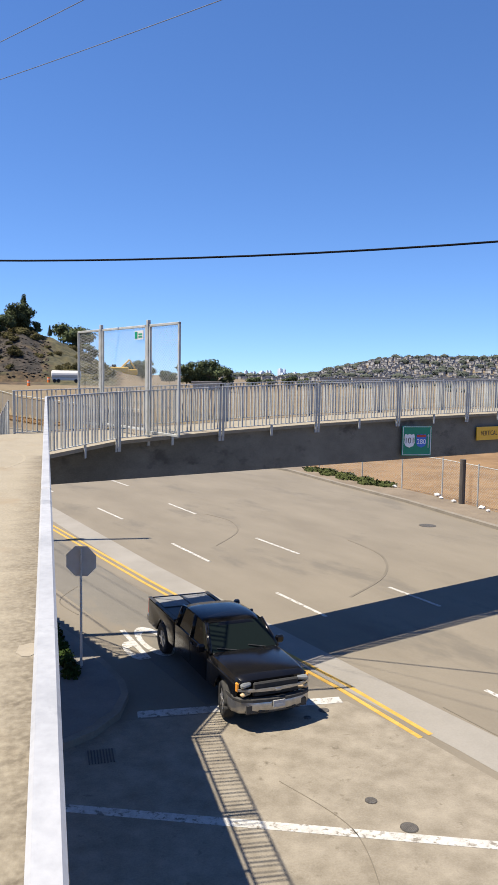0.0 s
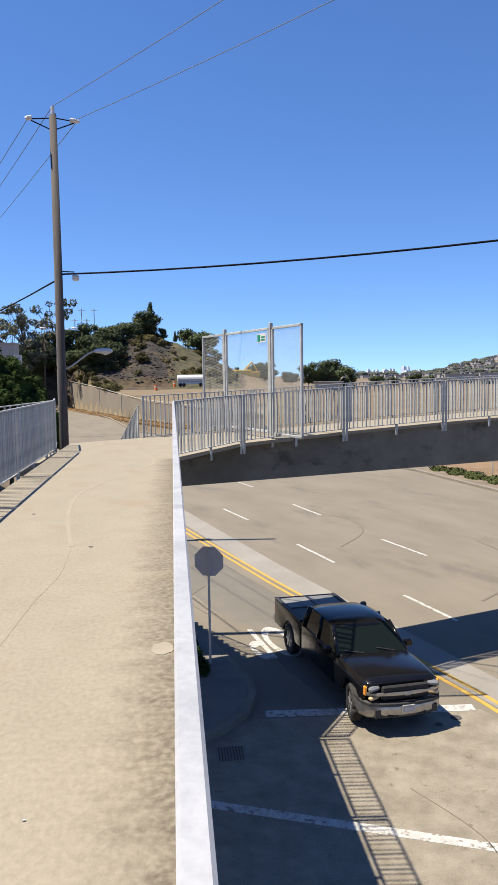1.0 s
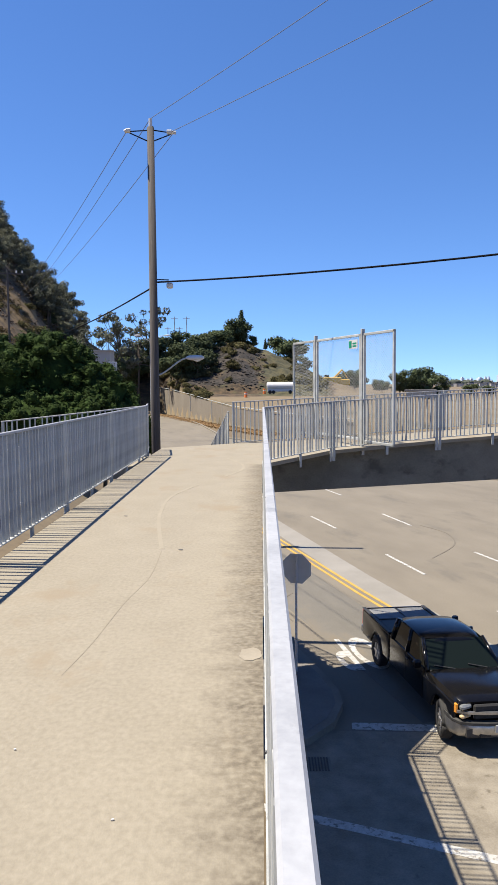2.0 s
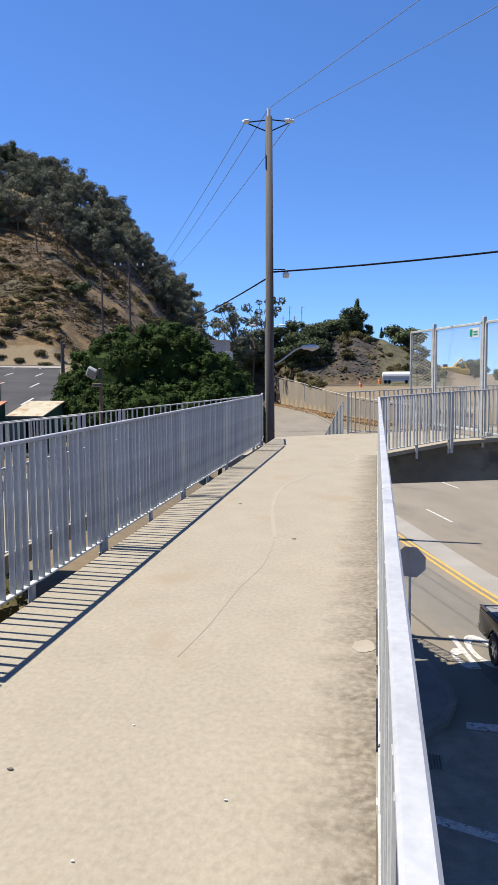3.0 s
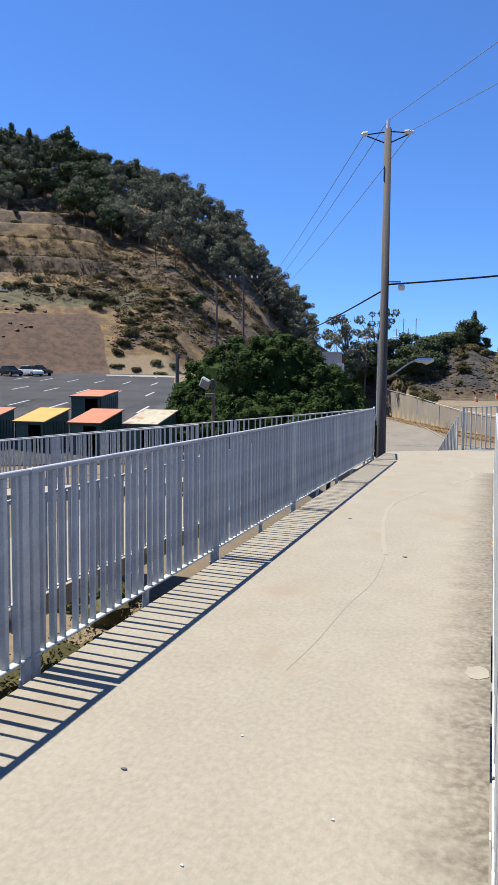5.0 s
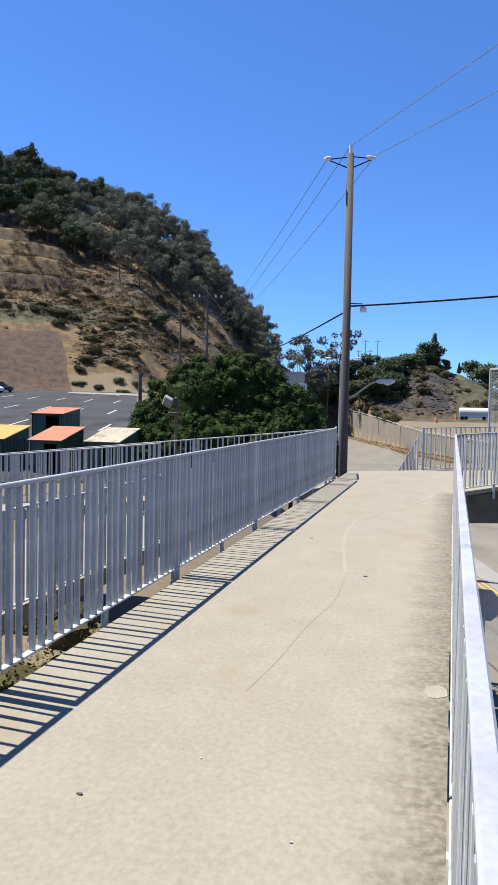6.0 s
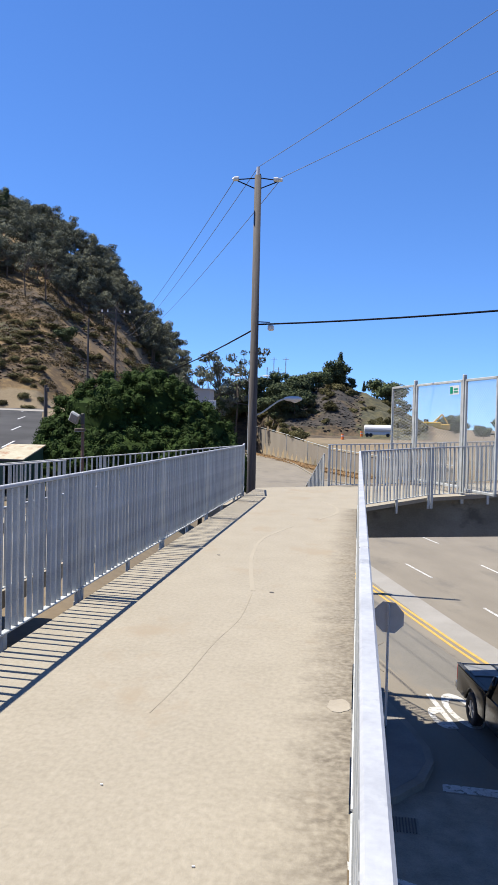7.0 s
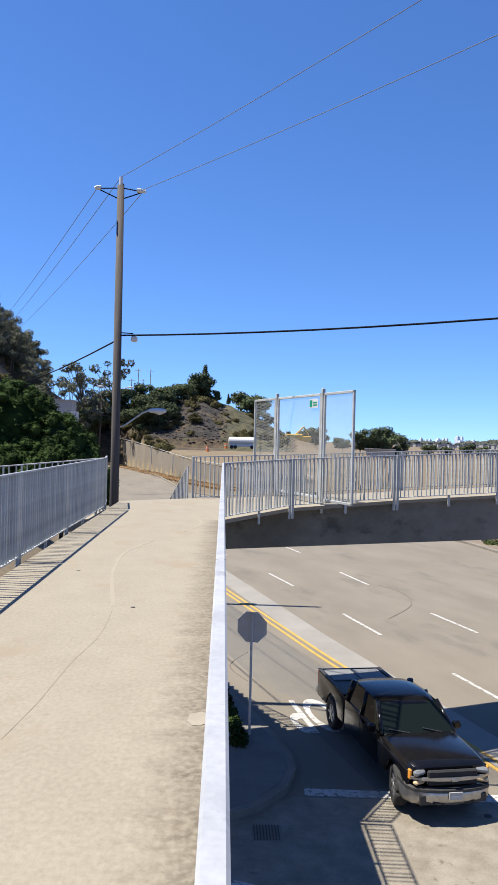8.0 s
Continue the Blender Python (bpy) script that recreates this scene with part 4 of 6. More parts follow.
# front fenders and hood
arch("fender", 1.05, 2.56, 0.945, 0.45, 0.98, WB)
bm = loft(bmesh.new(), [section(1.05, 0.93, 0.80, 1.13, 0.90), section(1.5, 0.94, 0.8, 1.155, 0.89), section(2.1, 0.935, 0.8, 1.135, 0.87), section(2.42, 0.92, 0.8, 1.105, 0.85), section(2.57, 0.89, 0.8, 1.075, 0.81), section(2.63, 0.84, 0.8, 1.03, 0.75)])
hood = soften(part("hood", bm, BLACKPAINT, truck), 0.05)
for s in (-1, 1):
    rod_bm = rod(bmesh.new(), (1.25, s * 0.50, 1.135), (2.55, s * 0.58, 1.058), 0.026, 0.02, 8)
    part("crease", rod_bm, BLACKPAINT, hood, smooth=True)
# cab
arch("cab_side", -0.98, 1.05, 0.945, 0.42, 1.12)
part("floor_pan", box(bmesh.new(), (0.3, 0, 0.48), (5.0, 1.5, 0.16)), DARKTRIM, truck)
for s in (-1, 1):
    for lo, hi, r0 in (((1.20, s * 0.90, 1.10), (0.60, s * 0.76, 1.60), 0.06), ((0.06, s * 0.91, 1.10), (0.02, s * 0.78, 1.62), 0.06), ((-0.88, s * 0.89, 1.10), (-0.76, s * 0.76, 1.60), 0.10)):
        part("pillar", rod(bmesh.new(), lo, hi, r0, r0 * 0.85, 8), BLACKPAINT, truck, smooth=True)
rf = []
for x, hw, z in ((-0.95, 0.66, 1.57), (-0.86, 0.74, 1.625), (-0.5, 0.78, 1.665), (-0.05, 0.79, 1.68), (0.3, 0.78, 1.665), (0.58, 0.74, 1.615), (0.68, 0.68, 1.575)):
    rf.append([(x, hw * math.sin(q), z - 0.085 * (1 - math.cos(q)) ** 1.3) for q in [radians(-90 + 18 * k) for k in range(11)]] + [(x, hw * 0.9, z - 0.12), (x, -hw * 0.9, z - 0.12)])
part("roof", loft(bmesh.new(), rf), BLACKPAINT, truck, smooth=True)


def pane(a, b, c, d, t=0.008):
    bm = bmesh.new()
    n = (Vector(b) - Vector(a)).cross(Vector(d) - Vector(a)).normalized() * t
    loft(bm, [[Vector(p) for p in (a, b, c, d)], [Vector(p) + n for p in (a, b, c, d)]])
    return bm


part("windshield", pane((1.23, -0.86, 1.13), (1.23, 0.86, 1.13), (0.62, 0.72, 1.585), (0.62, -0.72, 1.585)), GLASS, truck, "sloped tinted windshield")
part("cowl", box(bmesh.new(), (1.20, 0, 1.11), (0.16, 1.72, 0.05), 0.02), DARKTRIM, truck)
part("rear_window", pane((-0.92, -0.80, 1.12), (-0.92, 0.80, 1.12), (-0.82, 0.72, 1.58), (-0.82, -0.72, 1.58)), GLASS, truck)
for s in (-1, 1):
    part("side_window", pane((0.08, s * 0.90, 1.11), (1.14, s * 0.90, 1.11), (0.57, s * 0.77, 1.585), (0.04, s * 0.78, 1.60)), GLASS, truck)
    part("side_window", pane((-0.85, s * 0.90, 1.11), (0.02, s * 0.90, 1.11), (-0.01, s * 0.78, 1.60), (-0.75, s * 0.77, 1.585)), GLASS, truck)
    part("door_seam", box(bmesh.new(), (0.04, s * 0.947, 0.8), (0.012, 0.006, 0.6)), RUBBER, truck)
    mi = part("mirror", box(bmesh.new(), (1.00, s * 1.08, 1.19), (0.12, 0.22, 0.18), 0.04), BLACKPAINT, truck)
    part("arm", rod(bmesh.new(), (1.02, s * 0.93, 1.13), (1.0, s * 1.04, 1.17), 0.025), DARKTRIM, mi)
    part("door_handle", box(bmesh.new(), (0.18, s * 0.97, 1.0), (0.16, 0.03, 0.04), 0.01), BLACKPAINT, truck)
    part("wiper", rod(bmesh.new(), (1.27, 0.15 + s * 0.4, 1.15), (1.17, s * 0.42 - 0.3, 1.205), 0.012), DARKTRIM, truck)
part("dashboard", box(bmesh.new(), (0.90, 0, 1.05), (0.5, 1.56, 0.12), 0.03), mat("dash vinyl", (0.05, 0.07, 0.062), (0.08, 0.105, 0.095), 5, 0.6), truck)
for s in (-1, 1):
    part("seat", loft(bmesh.new(), [[(-0.05, s * 0.42 - 0.25, 0.8), (-0.05, s * 0.42 + 0.25, 0.8), (0.1, s * 0.42 + 0.25, 0.8), (0.1, s * 0.42 - 0.25, 0.8)], [(-0.28, s * 0.42 - 0.2, 1.38), (-0.28, s * 0.42 + 0.2, 1.38), (-0.15, s * 0.42 + 0.2, 1.38), (-0.15, s * 0.42 - 0.2, 1.38)]]), DARKTRIM, truck)
# bed
arch("bed_side", -3.06, -1.02, 0.945, 0.46, 1.15, -WB)
part("bed_front", box(bmesh.new(), (-1.05, 0, 0.88), (0.06, 1.72, 0.60)), BLACKPAINT, truck)
tg = part("tailgate", box(bmesh.new(), (-3.05, 0, 0.83), (0.07, 1.74, 0.68), 0.015), BLACKPAINT, truck)
bed = part("bed_floor", box(bmesh.new(), (-2.05, 0, 0.66), (1.95, 1.72, 0.05)), BEDLINE, truck, "grey ribbed bed floor")
for k in range(-7, 8):
    part("rib", box(bmesh.new(), (-2.05, k * 0.115, 0.695), (1.9, 0.05, 0.02)), BEDLINE, bed)
for s in (-1, 1):
    part("bed_rail_cap", box(bmesh.new(), (-2.04, s * 0.91, 1.18), (2.02, 0.11, 0.03), 0.01), DARKTRIM, truck)
    part("wheel_tub", box(bmesh.new(), (-WB, s * 0.74, 0.80), (0.85, 0.22, 0.24), 0.05), BEDLINE, truck)
    part("tail_light", box(bmesh.new(), (-3.07, s * 0.87, 0.93), (0.05, 0.14, 0.42), 0.02), REDSHEET, truck)
part("cargo_bar", box(bmesh.new(), (-2.02, 0, 1.185), (0.06, 1.75, 0.04), 0.008), DARKTRIM, truck)
for s in (-1, 1):
    part("bed_cover", box(bmesh.new(), (-2.50, s * 0.42, 1.165), (0.88, 0.80, 0.022), 0.006), BEDLINE, truck, "pale grey cover panel over the bed")
part("folded_cover", box(bmesh.new(), (-1.53, 0, 1.165), (0.90, 1.70, 0.04), 0.012), DARKTRIM, truck, "dark folded front cover panel")
part("cover_seam", box(bmesh.new(), (-2.50, 0, 1.18), (0.94, 0.035, 0.02)), DARKTRIM, truck)
part("rear_bumper", box(bmesh.new(), (-3.18, 0, 0.56), (0.18, 1.84, 0.2), 0.03), CHROME, truck)
# front face
part("grille", box(bmesh.new(), (2.71, 0, 0.86), (0.08, 1.14, 0.30), 0.03), RUBBER, truck)
bar = part("chrome_bar", loft(bmesh.new(), [[(x, y, 0.82), (x + 0.04, y, 0.83), (x + 0.04, y, 0.875), (x, y, 0.885)] for x, y in ((2.60, -0.90), (2.70, -0.70), (2.76, -0.35), (2.78, 0), (2.76, 0.35), (2.70, 0.70), (2.60, 0.90))]), CHROME, truck, "bright chrome bar across the grille")
part("badge", box(bmesh.new(), (2.83, 0, 0.853), (0.03, 0.16, 0.07), 0.015), CHROME, bar, "small badge")
turned = lambda s: Euler((0, 0, s * -0.32)).to_matrix()
for s in (-1, 1):
    part("headlight", box(bmesh.new(), (2.64, s * 0.715, 0.945), (0.12, 0.29, 0.105), 0.035, turned(s)), CLEARLENS, truck, "clear upper headlight")
    part("turn_lamp", box(bmesh.new(), (2.64, s * 0.715, 0.765), (0.12, 0.28, 0.085), 0.03, turned(s)), LOWLAMP, truck, "pale lower lamp")
    part("side_marker", box(bmesh.new(), (2.575, s * 0.895, 0.90), (0.10, 0.05, 0.20), 0.02, turned(s)), AMBER, truck, "amber corner lens")
bp = []
for x, y in ((2.28, 0.975), (2.52, 0.965), (2.70, 0.86), (2.80, 0.62), (2.85, 0.3), (2.865, 0), (2.85, -0.3), (2.80, -0.62), (2.70, -0.86), (2.52, -0.965), (2.28, -0.975)):
    bp.append([(x - 0.05, y, 0.37), (x, y, 0.46), (x, y, 0.62), (x - 0.04, y, 0.68), (x - 0.14, y * 0.96, 0.68), (x - 0.14, y * 0.96, 0.37)])
bumper = part("front_bumper", loft(bmesh.new(), bp), CHROME, truck, "worn chrome front bumper", smooth=True)
part("pad", loft(bmesh.new(), [[(x + 0.035, y, 0.625), (x + 0.03, y, 0.68), (x - 0.08, y, 0.70), (x - 0.08, y, 0.625)] for x, y in [(r[1][0] - 0.02, r[1][1]) for r in bp]]), DARKTRIM, bumper, "dark upper bumper pad")
for s in (-1, 1):
    part("fog_opening", box(bmesh.new(), (2.81, s * 0.34, 0.43), (0.06, 0.26, 0.06), 0.015), RUBBER, bumper, "dark lower slot")
part("air_dam", box(bmesh.new(), (2.58, 0, 0.35), (0.2, 1.4, 0.10), 0.03), DARKTRIM, truck)
pl = part("licence_plate", box(bmesh.new(), (2.885, 0, 0.575), (0.02, 0.30, 0.14)), PLATE, truck, "small white plate with a dark bar")
part("plate_bar", box(bmesh.new(), (2.897, 0, 0.57), (0.004, 0.2, 0.03)), SIGNBACK, pl)
tyre_me, rim_me, hub_me = None, None, None
for x in (WB, -WB):
    for s in (-1, 1):
        w = thing("wheel", "", "", m=pose(x, s * 0.82, 0.385, 0, 0, -14 if x > 0 else 0))
        w.parent = truck
        if tyre_me is None:
            bm = bmesh.new()
            prof = [(0.22, -0.11), (0.35, -0.125), (0.385, -0.09), (0.388, 0.09), (0.35, 0.125), (0.22, 0.11)]
            loft(bm, [[(r * math.cos(a), y, r * math.sin(a)) for r, y in prof] for a in [2 * math.pi * k / 28 for k in range(29)]], close=True)
            tyre_me = mesh_of("tyre", bm, RUBBER, True)
            bm = rod(bmesh.new(), (0, -0.085, 0), (0, 0.085, 0), 0.225, seg=24)
            for k in range(6):
                a = 2 * math.pi * k / 6
                for q in (-0.1, 0.1):
                    box(bm, (0.13 * math.cos(a), q, 0.13 * math.sin(a)), (0.17, 0.02, 0.06), 0.006, Euler((0, -a, 0)).to_matrix())
            rod(bm, (0, -0.125, 0), (0, 0.125, 0), 0.06, seg=12)
            rim_me = mesh_of("rim", bm, RIM)
        part("tyre", tyre_me, RUBBER, w)
        part("rim", rim_me, RIM, w)


# ---- leaves, shrubs and trees ----
def crown_mesh(name, lobes, count, leaf, material, seed, core=0.72, upward=0.3, flat=0.5):
    """Leaf sprays over overlapping lobes (x, y, z, rx, ry, rz), round dark inner masses."""
    r = np.random.RandomState(seed)
    lob = np.array(lobes, float)
    area = (lob[:, 3] * lob[:, 4] * lob[:, 5]) ** (2 / 3)
    pick = r.choice(len(lob), count, p=area / area.sum())
    d = r.normal(size=(count, 3))
    d /= np.linalg.norm(d, axis=1)[:, None]
    bumps = 0.86 + 0.16 * np.sin(d[:, 0] * 7 + pick) * np.sin(d[:, 1] * 6 + 2 * pick) + r.uniform(-0.22, 0.14, count)
    pos = lob[pick, :3] + d * lob[pick, 3:6] * bumps[:, None]
    n = d + r.normal(scale=0.6, size=(count, 3)) + np.array([0, 0, upward])
    n /= np.linalg.norm(n, axis=1)[:, None]
    a = np.cross(n, r.normal(size=(count, 3)))
    a /= np.linalg.norm(a, axis=1)[:, None]
    b = np.cross(n, a)
    sz = leaf * r.uniform(0.6, 1.5, count)[:, None]
    p = np.stack([pos - a * sz, pos + b * sz * flat, pos + a * sz + n * sz * 0.25, pos - b * sz * flat], 1).reshape(-1, 3)
    faces = np.arange(count * 4).reshape(-1, 4)
    verts, fs = p.tolist(), faces.tolist()
    if core:
        for x, y, z, rx, ry, rz in lobes:
            bm = bmesh.new()
            bmesh.ops.create_icosphere(bm, subdivisions=1, radius=1)
            k = len(verts)
            for v in bm.verts:
                q = core * (1 + 0.18 * noise.noise(v.co * 2.2 + Vector((x, y, z))))
                verts.append((x + v.co.x * rx * q, y + v.co.y * ry * q, z + v.co.z * rz * q))
            fs.extend([[k + v.index for v in f.verts] for f in bm.faces])
            bm.free()
    me = bpy.data.meshes.new(name)
    me.from_pydata(verts, [], fs)
    me.materials.append(material)
    return me


def tree(name, label, height, lobes, count, leaf, material, seed, core=0.6, trunk=0.25, limbs=True):
    """A tree at the origin: tapered trunk with limbs into each lobe, and a leafy crown."""
    t = thing(name, label, "tree", m=pose(0, 0, -60))
    r = random.Random(seed)
    bm = bmesh.new()
    knee = (r.uniform(-0.3, 0.3), r.uniform(-0.3, 0.3), height * 0.45)
    rod(bm, (0, 0, -0.8), knee, trunk, trunk * 0.7, 7)
    for x, y, z, *_ in lobes:
        rod(bm, knee if limbs else (0, 0, height * 0.2), (x, y, z), trunk * 0.55, trunk * 0.15, 5)
    part("trunk", bm, BARK, t)
    part("crown", crown_mesh("crown", lobes, count, leaf, material, seed, core), material, t)
    return t


def round_lobes(seed, n, rad, z0, z1, size, squash=0.75):
    r = random.Random(seed)
    out = []
    for k in range(n):
        a, q = r.uniform(0, 6.28), rad * math.sqrt(r.random())
        s = size * r.uniform(0.7, 1.25)
        out.append((q * math.cos(a), q * math.sin(a), r.uniform(z0, z1), s, s * r.uniform(0.85, 1.15), s * squash))
    return out


EUC = [tree("eucalyptus_tree", "tall grey green eucalyptus tree on the hill", 12, round_lobes(s, 16, 3.9, 3.2, 11, 1.5), 3300, 0.22, LEAF_EUC, s, 0.40) for s in (1, 2, 3, 4)]
PINE = [tree("pine_tree", "dark broad crowned pine tree on the slope", 10, round_lobes(s, 14, 4.2, 4.2, 8.8, 1.9, 0.62), 2100, 0.32, LEAF_DARK, s, 0.6) for s in (11, 12, 13)]
CONE = [tree("pine_tree", "tall dark pointed pine tree", 13, [(0, 0, 2.5 + 1.5 * k, 2.7 - 0.31 * k, 2.7 - 0.31 * k, 1.5) for k in range(7)], 1500, 0.38, LEAF_DARK, 21, 0.6)]
THIN = [tree("gum_tree", "thin open eucalyptus with bare pale limbs", 13, round_lobes(s, 15, 3.6, 5.0, 12.5, 0.95), 900, 0.26, LEAF_EUC, s, 0.0, 0.2) for s in (31, 32)]
SHRUB = []
for s in (41, 42, 43):
    t = thing("shrub", "low dry green shrub on the slope", "shrub", "hillside shrubs", m=pose(0, 0, -60))
    part("leaves", crown_mesh("leaves", round_lobes(s, 5, 0.9, 0.3, 0.9, 0.8), 1100, 0.12, LEAF_SHRUB, s, 0.45), LEAF_SHRUB, t)
    SHRUB.append(t)


def plant(proto, az, r, scale, rz, dz=0.0, sz=None):
    x, y = polar(az, r)
    return copy_thing(proto, Matrix.Translation((x, y, ground_z(x, y) + dz)) @ Matrix.Rotation(rz, 4, "Z") @ Matrix.Diagonal((scale, scale, scale if sz is None else sz, 1)))


rng = random.Random(7)
LOWER = [(-45, 0.235), (-35, 0.222), (-31, 0.214), (-29, 0.200), (-26, 0.178), (-24, 0.172), (-22, 0.156), (-20, 0.142), (-18.5, 0.126), (-17, 0.100), (-15, 0.062), (-13, 0.03)]
count = 0
while count < 190:
    az, r = rng.uniform(-38, -13.2), rng.uniform(180, 292)
    x, y = polar(az, r)
    el = (ground_z(x, y) - 1.5) / r
    if el < lerp_table(LOWER, az) + rng.uniform(-0.012, 0.012):
        continue
    proto = rng.choice(EUC) if az > -29 else rng.choice(EUC[:2] + PINE + CONE)
    plant(proto, az, r, rng.uniform(0.62, 1.05), rng.uniform(0, 6.28), -0.5)
    count += 1
# crest line
for k in range(46):
    az = -37 + 23.5 * k / 45
    proto = rng.choice(EUC) if az > -30 else rng.choice(PINE + CONE)
    plant(proto, az + rng.uniform(-0.3, 0.3), rng.uniform(272, 284), rng.uniform(0.7, 1.05) * (1.38 if az < -31 else 1.0), rng.uniform(0, 6.28), -0.4)
plant(EUC[1], -20.6, 226, 0.95, 1.0, -0.3), plant(PINE[1], -28.2, 205, 0.9, 2.0, -0.3), plant(PINE[0], -27.4, 214, 0.8, 2.6, -0.3), plant(EUC[0], -22.9, 215, 0.8, 1, -0.3)
plant(PINE[2], -22.0, 168, 0.55, 0.4, -1.6), plant(EUC[2], -14.5, 262, 0.7, 0.9), plant(PINE[1], -15.4, 240, 0.55, 1.9, -1), plant(PINE[0], -13.7, 236, 0.42, 0.5, -1)
for k in range(215):
    az, r = rng.uniform(-37, -12), rng.uniform(138, 262)
    x, y = polar(az, r)
    if (ground_z(x, y) - 1.5) / r > lerp_table(LOWER, az):
        continue
    el = (ground_z(x, y) - 1.5) / r
    if (az < -27.5 and el < 0.095) or (el > 0.14 and rng.random() < 0.6):
        continue
    plant(rng.choice(SHRUB), az, r, rng.uniform(0.6, 1.7), rng.uniform(0, 6.28), -0.2, rng.uniform(0.6, 1.3))
# scrub on the drop beside the red bank
for k in range(34):
    az, r = max(rng.gauss(-25.2, 1.5), -27.8), rng.uniform(130, 172)
    plant(rng.choice(SHRUB), az, r, rng.uniform(0.35, 1.2), rng.uniform(0, 6.28), -0.25, rng.uniform(0.5, 1.0))
# trees below the hill and on the mound
for k in range(16):
    az = -12.6 + 0.52 * k
    plant(PINE[k % 3], az, max(lerp_table(WALL_R, az), 168) + 6 + 4 * (k % 3) - (14 if az < -8.4 else 0), rng.uniform(0.86, 1.02) * (0.92 if az < -10.5 else 1), k * 1.3, -2.2)
for az, r, sc, p in ((-3.1, 198, 0.7, 0), (-2.4, 204, 0.95, 1), (-1.9, 206, 0.9, 2), (-3.8, 196, 0.75, 1), (-4.6, 194, 0.8, 0), (-5.6, 196, 0.8, 2), (-0.9, 208, 0.5, 1), (-13.5, 170, 0.6, 2), (-15, 165, 0.5, 0), (-16.8, 160, 0.45, 1), (2.4, 230, 1.35, 0), (3.0, 226, 0.7, 1), (9.0, 300, 0.7, 2), (-14.2, 182, 0.6, 0)):
    plant(PINE[p], az, r, sc, az * 3, -2.6 * sc)
plant(CONE[0], -1.5, 207, 0.75, 0.5, -0.5), plant(CONE[0], 0.3, 208, 0.25, 0.2)
for az, r, sc in ((-11.5, 185, 1.35), (-10.6, 190, 1.45), (-9.3, 188, 1.4), (-12.4, 192, 1.05), (-8.5, 196, 1.35)):
    plant(THIN[int(az) % 2], az, r, sc, az)
for k in range(46):
    az = rng.uniform(-11.5, -4.2)
    plant(rng.choice(SHRUB), az, lerp_table(WALL_R, az) + rng.uniform(3, 16), rng.uniform(0.7, 1.5), rng.uniform(0, 6.28), -0.2)
for k in range(60):
    az, r = rng.uniform(-6, 4.5), rng.uniform(166, 208)
    plant(rng.choice(SHRUB), az, r, rng.uniform(0.6, 1.5), rng.uniform(0, 6.28), -0.2)
for az, r, sc in ((10.3, 262, 0.8), (10.8, 260, 1.05), (11.5, 262, 1.15), (12.2, 258, 1.1), (12.8, 262, 0.9), (13.4, 262, 0.7), (15.4, 420, 0.8), (16.6, 430, 0.7), (18.0, 440, 0.9), (19.1, 445, 0.8), (6.3, 260, 0.7), (7.0, 262, 0.9), (7.6, 264, 0.8)):
    plant(PINE[int(r) % 3], az, r, sc, az, -1.5)

# the first of each kind stands in the wood too
for k, proto in enumerate(EUC + PINE + CONE + THIN + SHRUB):
    x, y = polar(-36.5 + 1.45 * k, 268 if k < 8 else 190)
    proto.matrix_basis = pose(x, y, ground_z(x, y) - 0.3)

# large rounded bush beside the ramp
bush = thing("juniper_bush", "large dense dark green rounded bush", "bush")
lob = []
for az, r, zc, rx, rz in ((-20.9, 46, 0.5, 2.2, 2.7), (-18.6, 45, 1.2, 2.8, 3.2), (-15.7, 45.5, 1.45, 3.0, 3.15), (-12.9, 45, 0.35, 2.7, 2.7), (-11.0, 44.5, -0.9, 1.7, 2.1), (-17.6, 43, -1.0, 3.0, 2.6), (-14, 43, -1.3, 3.0, 2.5), (-20.5, 43.5, -1.5, 2.2, 2.4), (-9.8, 44.5, -1.8, 1.4, 1.6), (-10.9, 43.5, -1.4, 1.9, 2.0), (-22.0, 45.5, -0.6, 1.7, 2.2)):
    x, y = polar(az, r)
    lob.append((x, y, zc, rx, rx, rz))
rb = random.Random(70)
clumps = []
for x, y, z, rx, ry, rz in lob:
    for k in range(int(38 * rx)):
        q, w = rb.uniform(0, 6.28), rb.uniform(-0.35, 1)
        h = math.sqrt(1 - w * w)
        d = rb.uniform(0.86, 1.0)
        c = rb.uniform(0.26, 0.5)
        clumps.append((x + rx * d * h * math.cos(q), y + ry * d * h * math.sin(q), z + rz * d * w, c, c, c * rb.uniform(0.75, 1.15)))
part("leaves", crown_mesh("leaves", clumps, 90000, 0.085, LEAF_BUSH, 77, 0.72, 0.9, 0.36), LEAF_BUSH, bush)
part("inner_mass", crown_mesh("inner_mass", lob, 4000, 0.12, LEAF_BUSH, 78, 0.9, 0.3, 0.4), LEAF_BUSH, bush)
for k in range(9):
    x, y = polar(-21 + 1.3 * k, 45)
    part("stem", rod(bmesh.new(), (x, y, ground_z(x, y) - 0.2), (x + 0.3, y, 0), 0.14, 0.06), BARK, bush)

# hedge of weeds on the kerb island and ivy by the far kerb
weed = thing("weed_patch", "dark green weeds along the sidewalk edge", "weeds", kind="stuff")
part("leaves", crown_mesh("leaves", [(0.15 + 0.1 * k, 19.2 - 0.75 * k, ROAD_Z + 0.2, 0.22, 0.35, 0.26) for k in range(5)], 1600, 0.05, LEAF_BUSH, 5, 0.6), LEAF_BUSH, weed)
ivy = thing("ivy_bed", "bright green ivy patch behind the kerb", "ivy", kind="stuff")
part("leaves", crown_mesh("leaves", [(18.9 + 0.22 * k + 0.5 * (k % 2), 51.0 - 1.15 * k, ROAD_Z + 0.2, 0.75, 0.9, 0.22) for k in range(8)], 2600, 0.11, IVY, 6, 0.6), IVY, ivy)

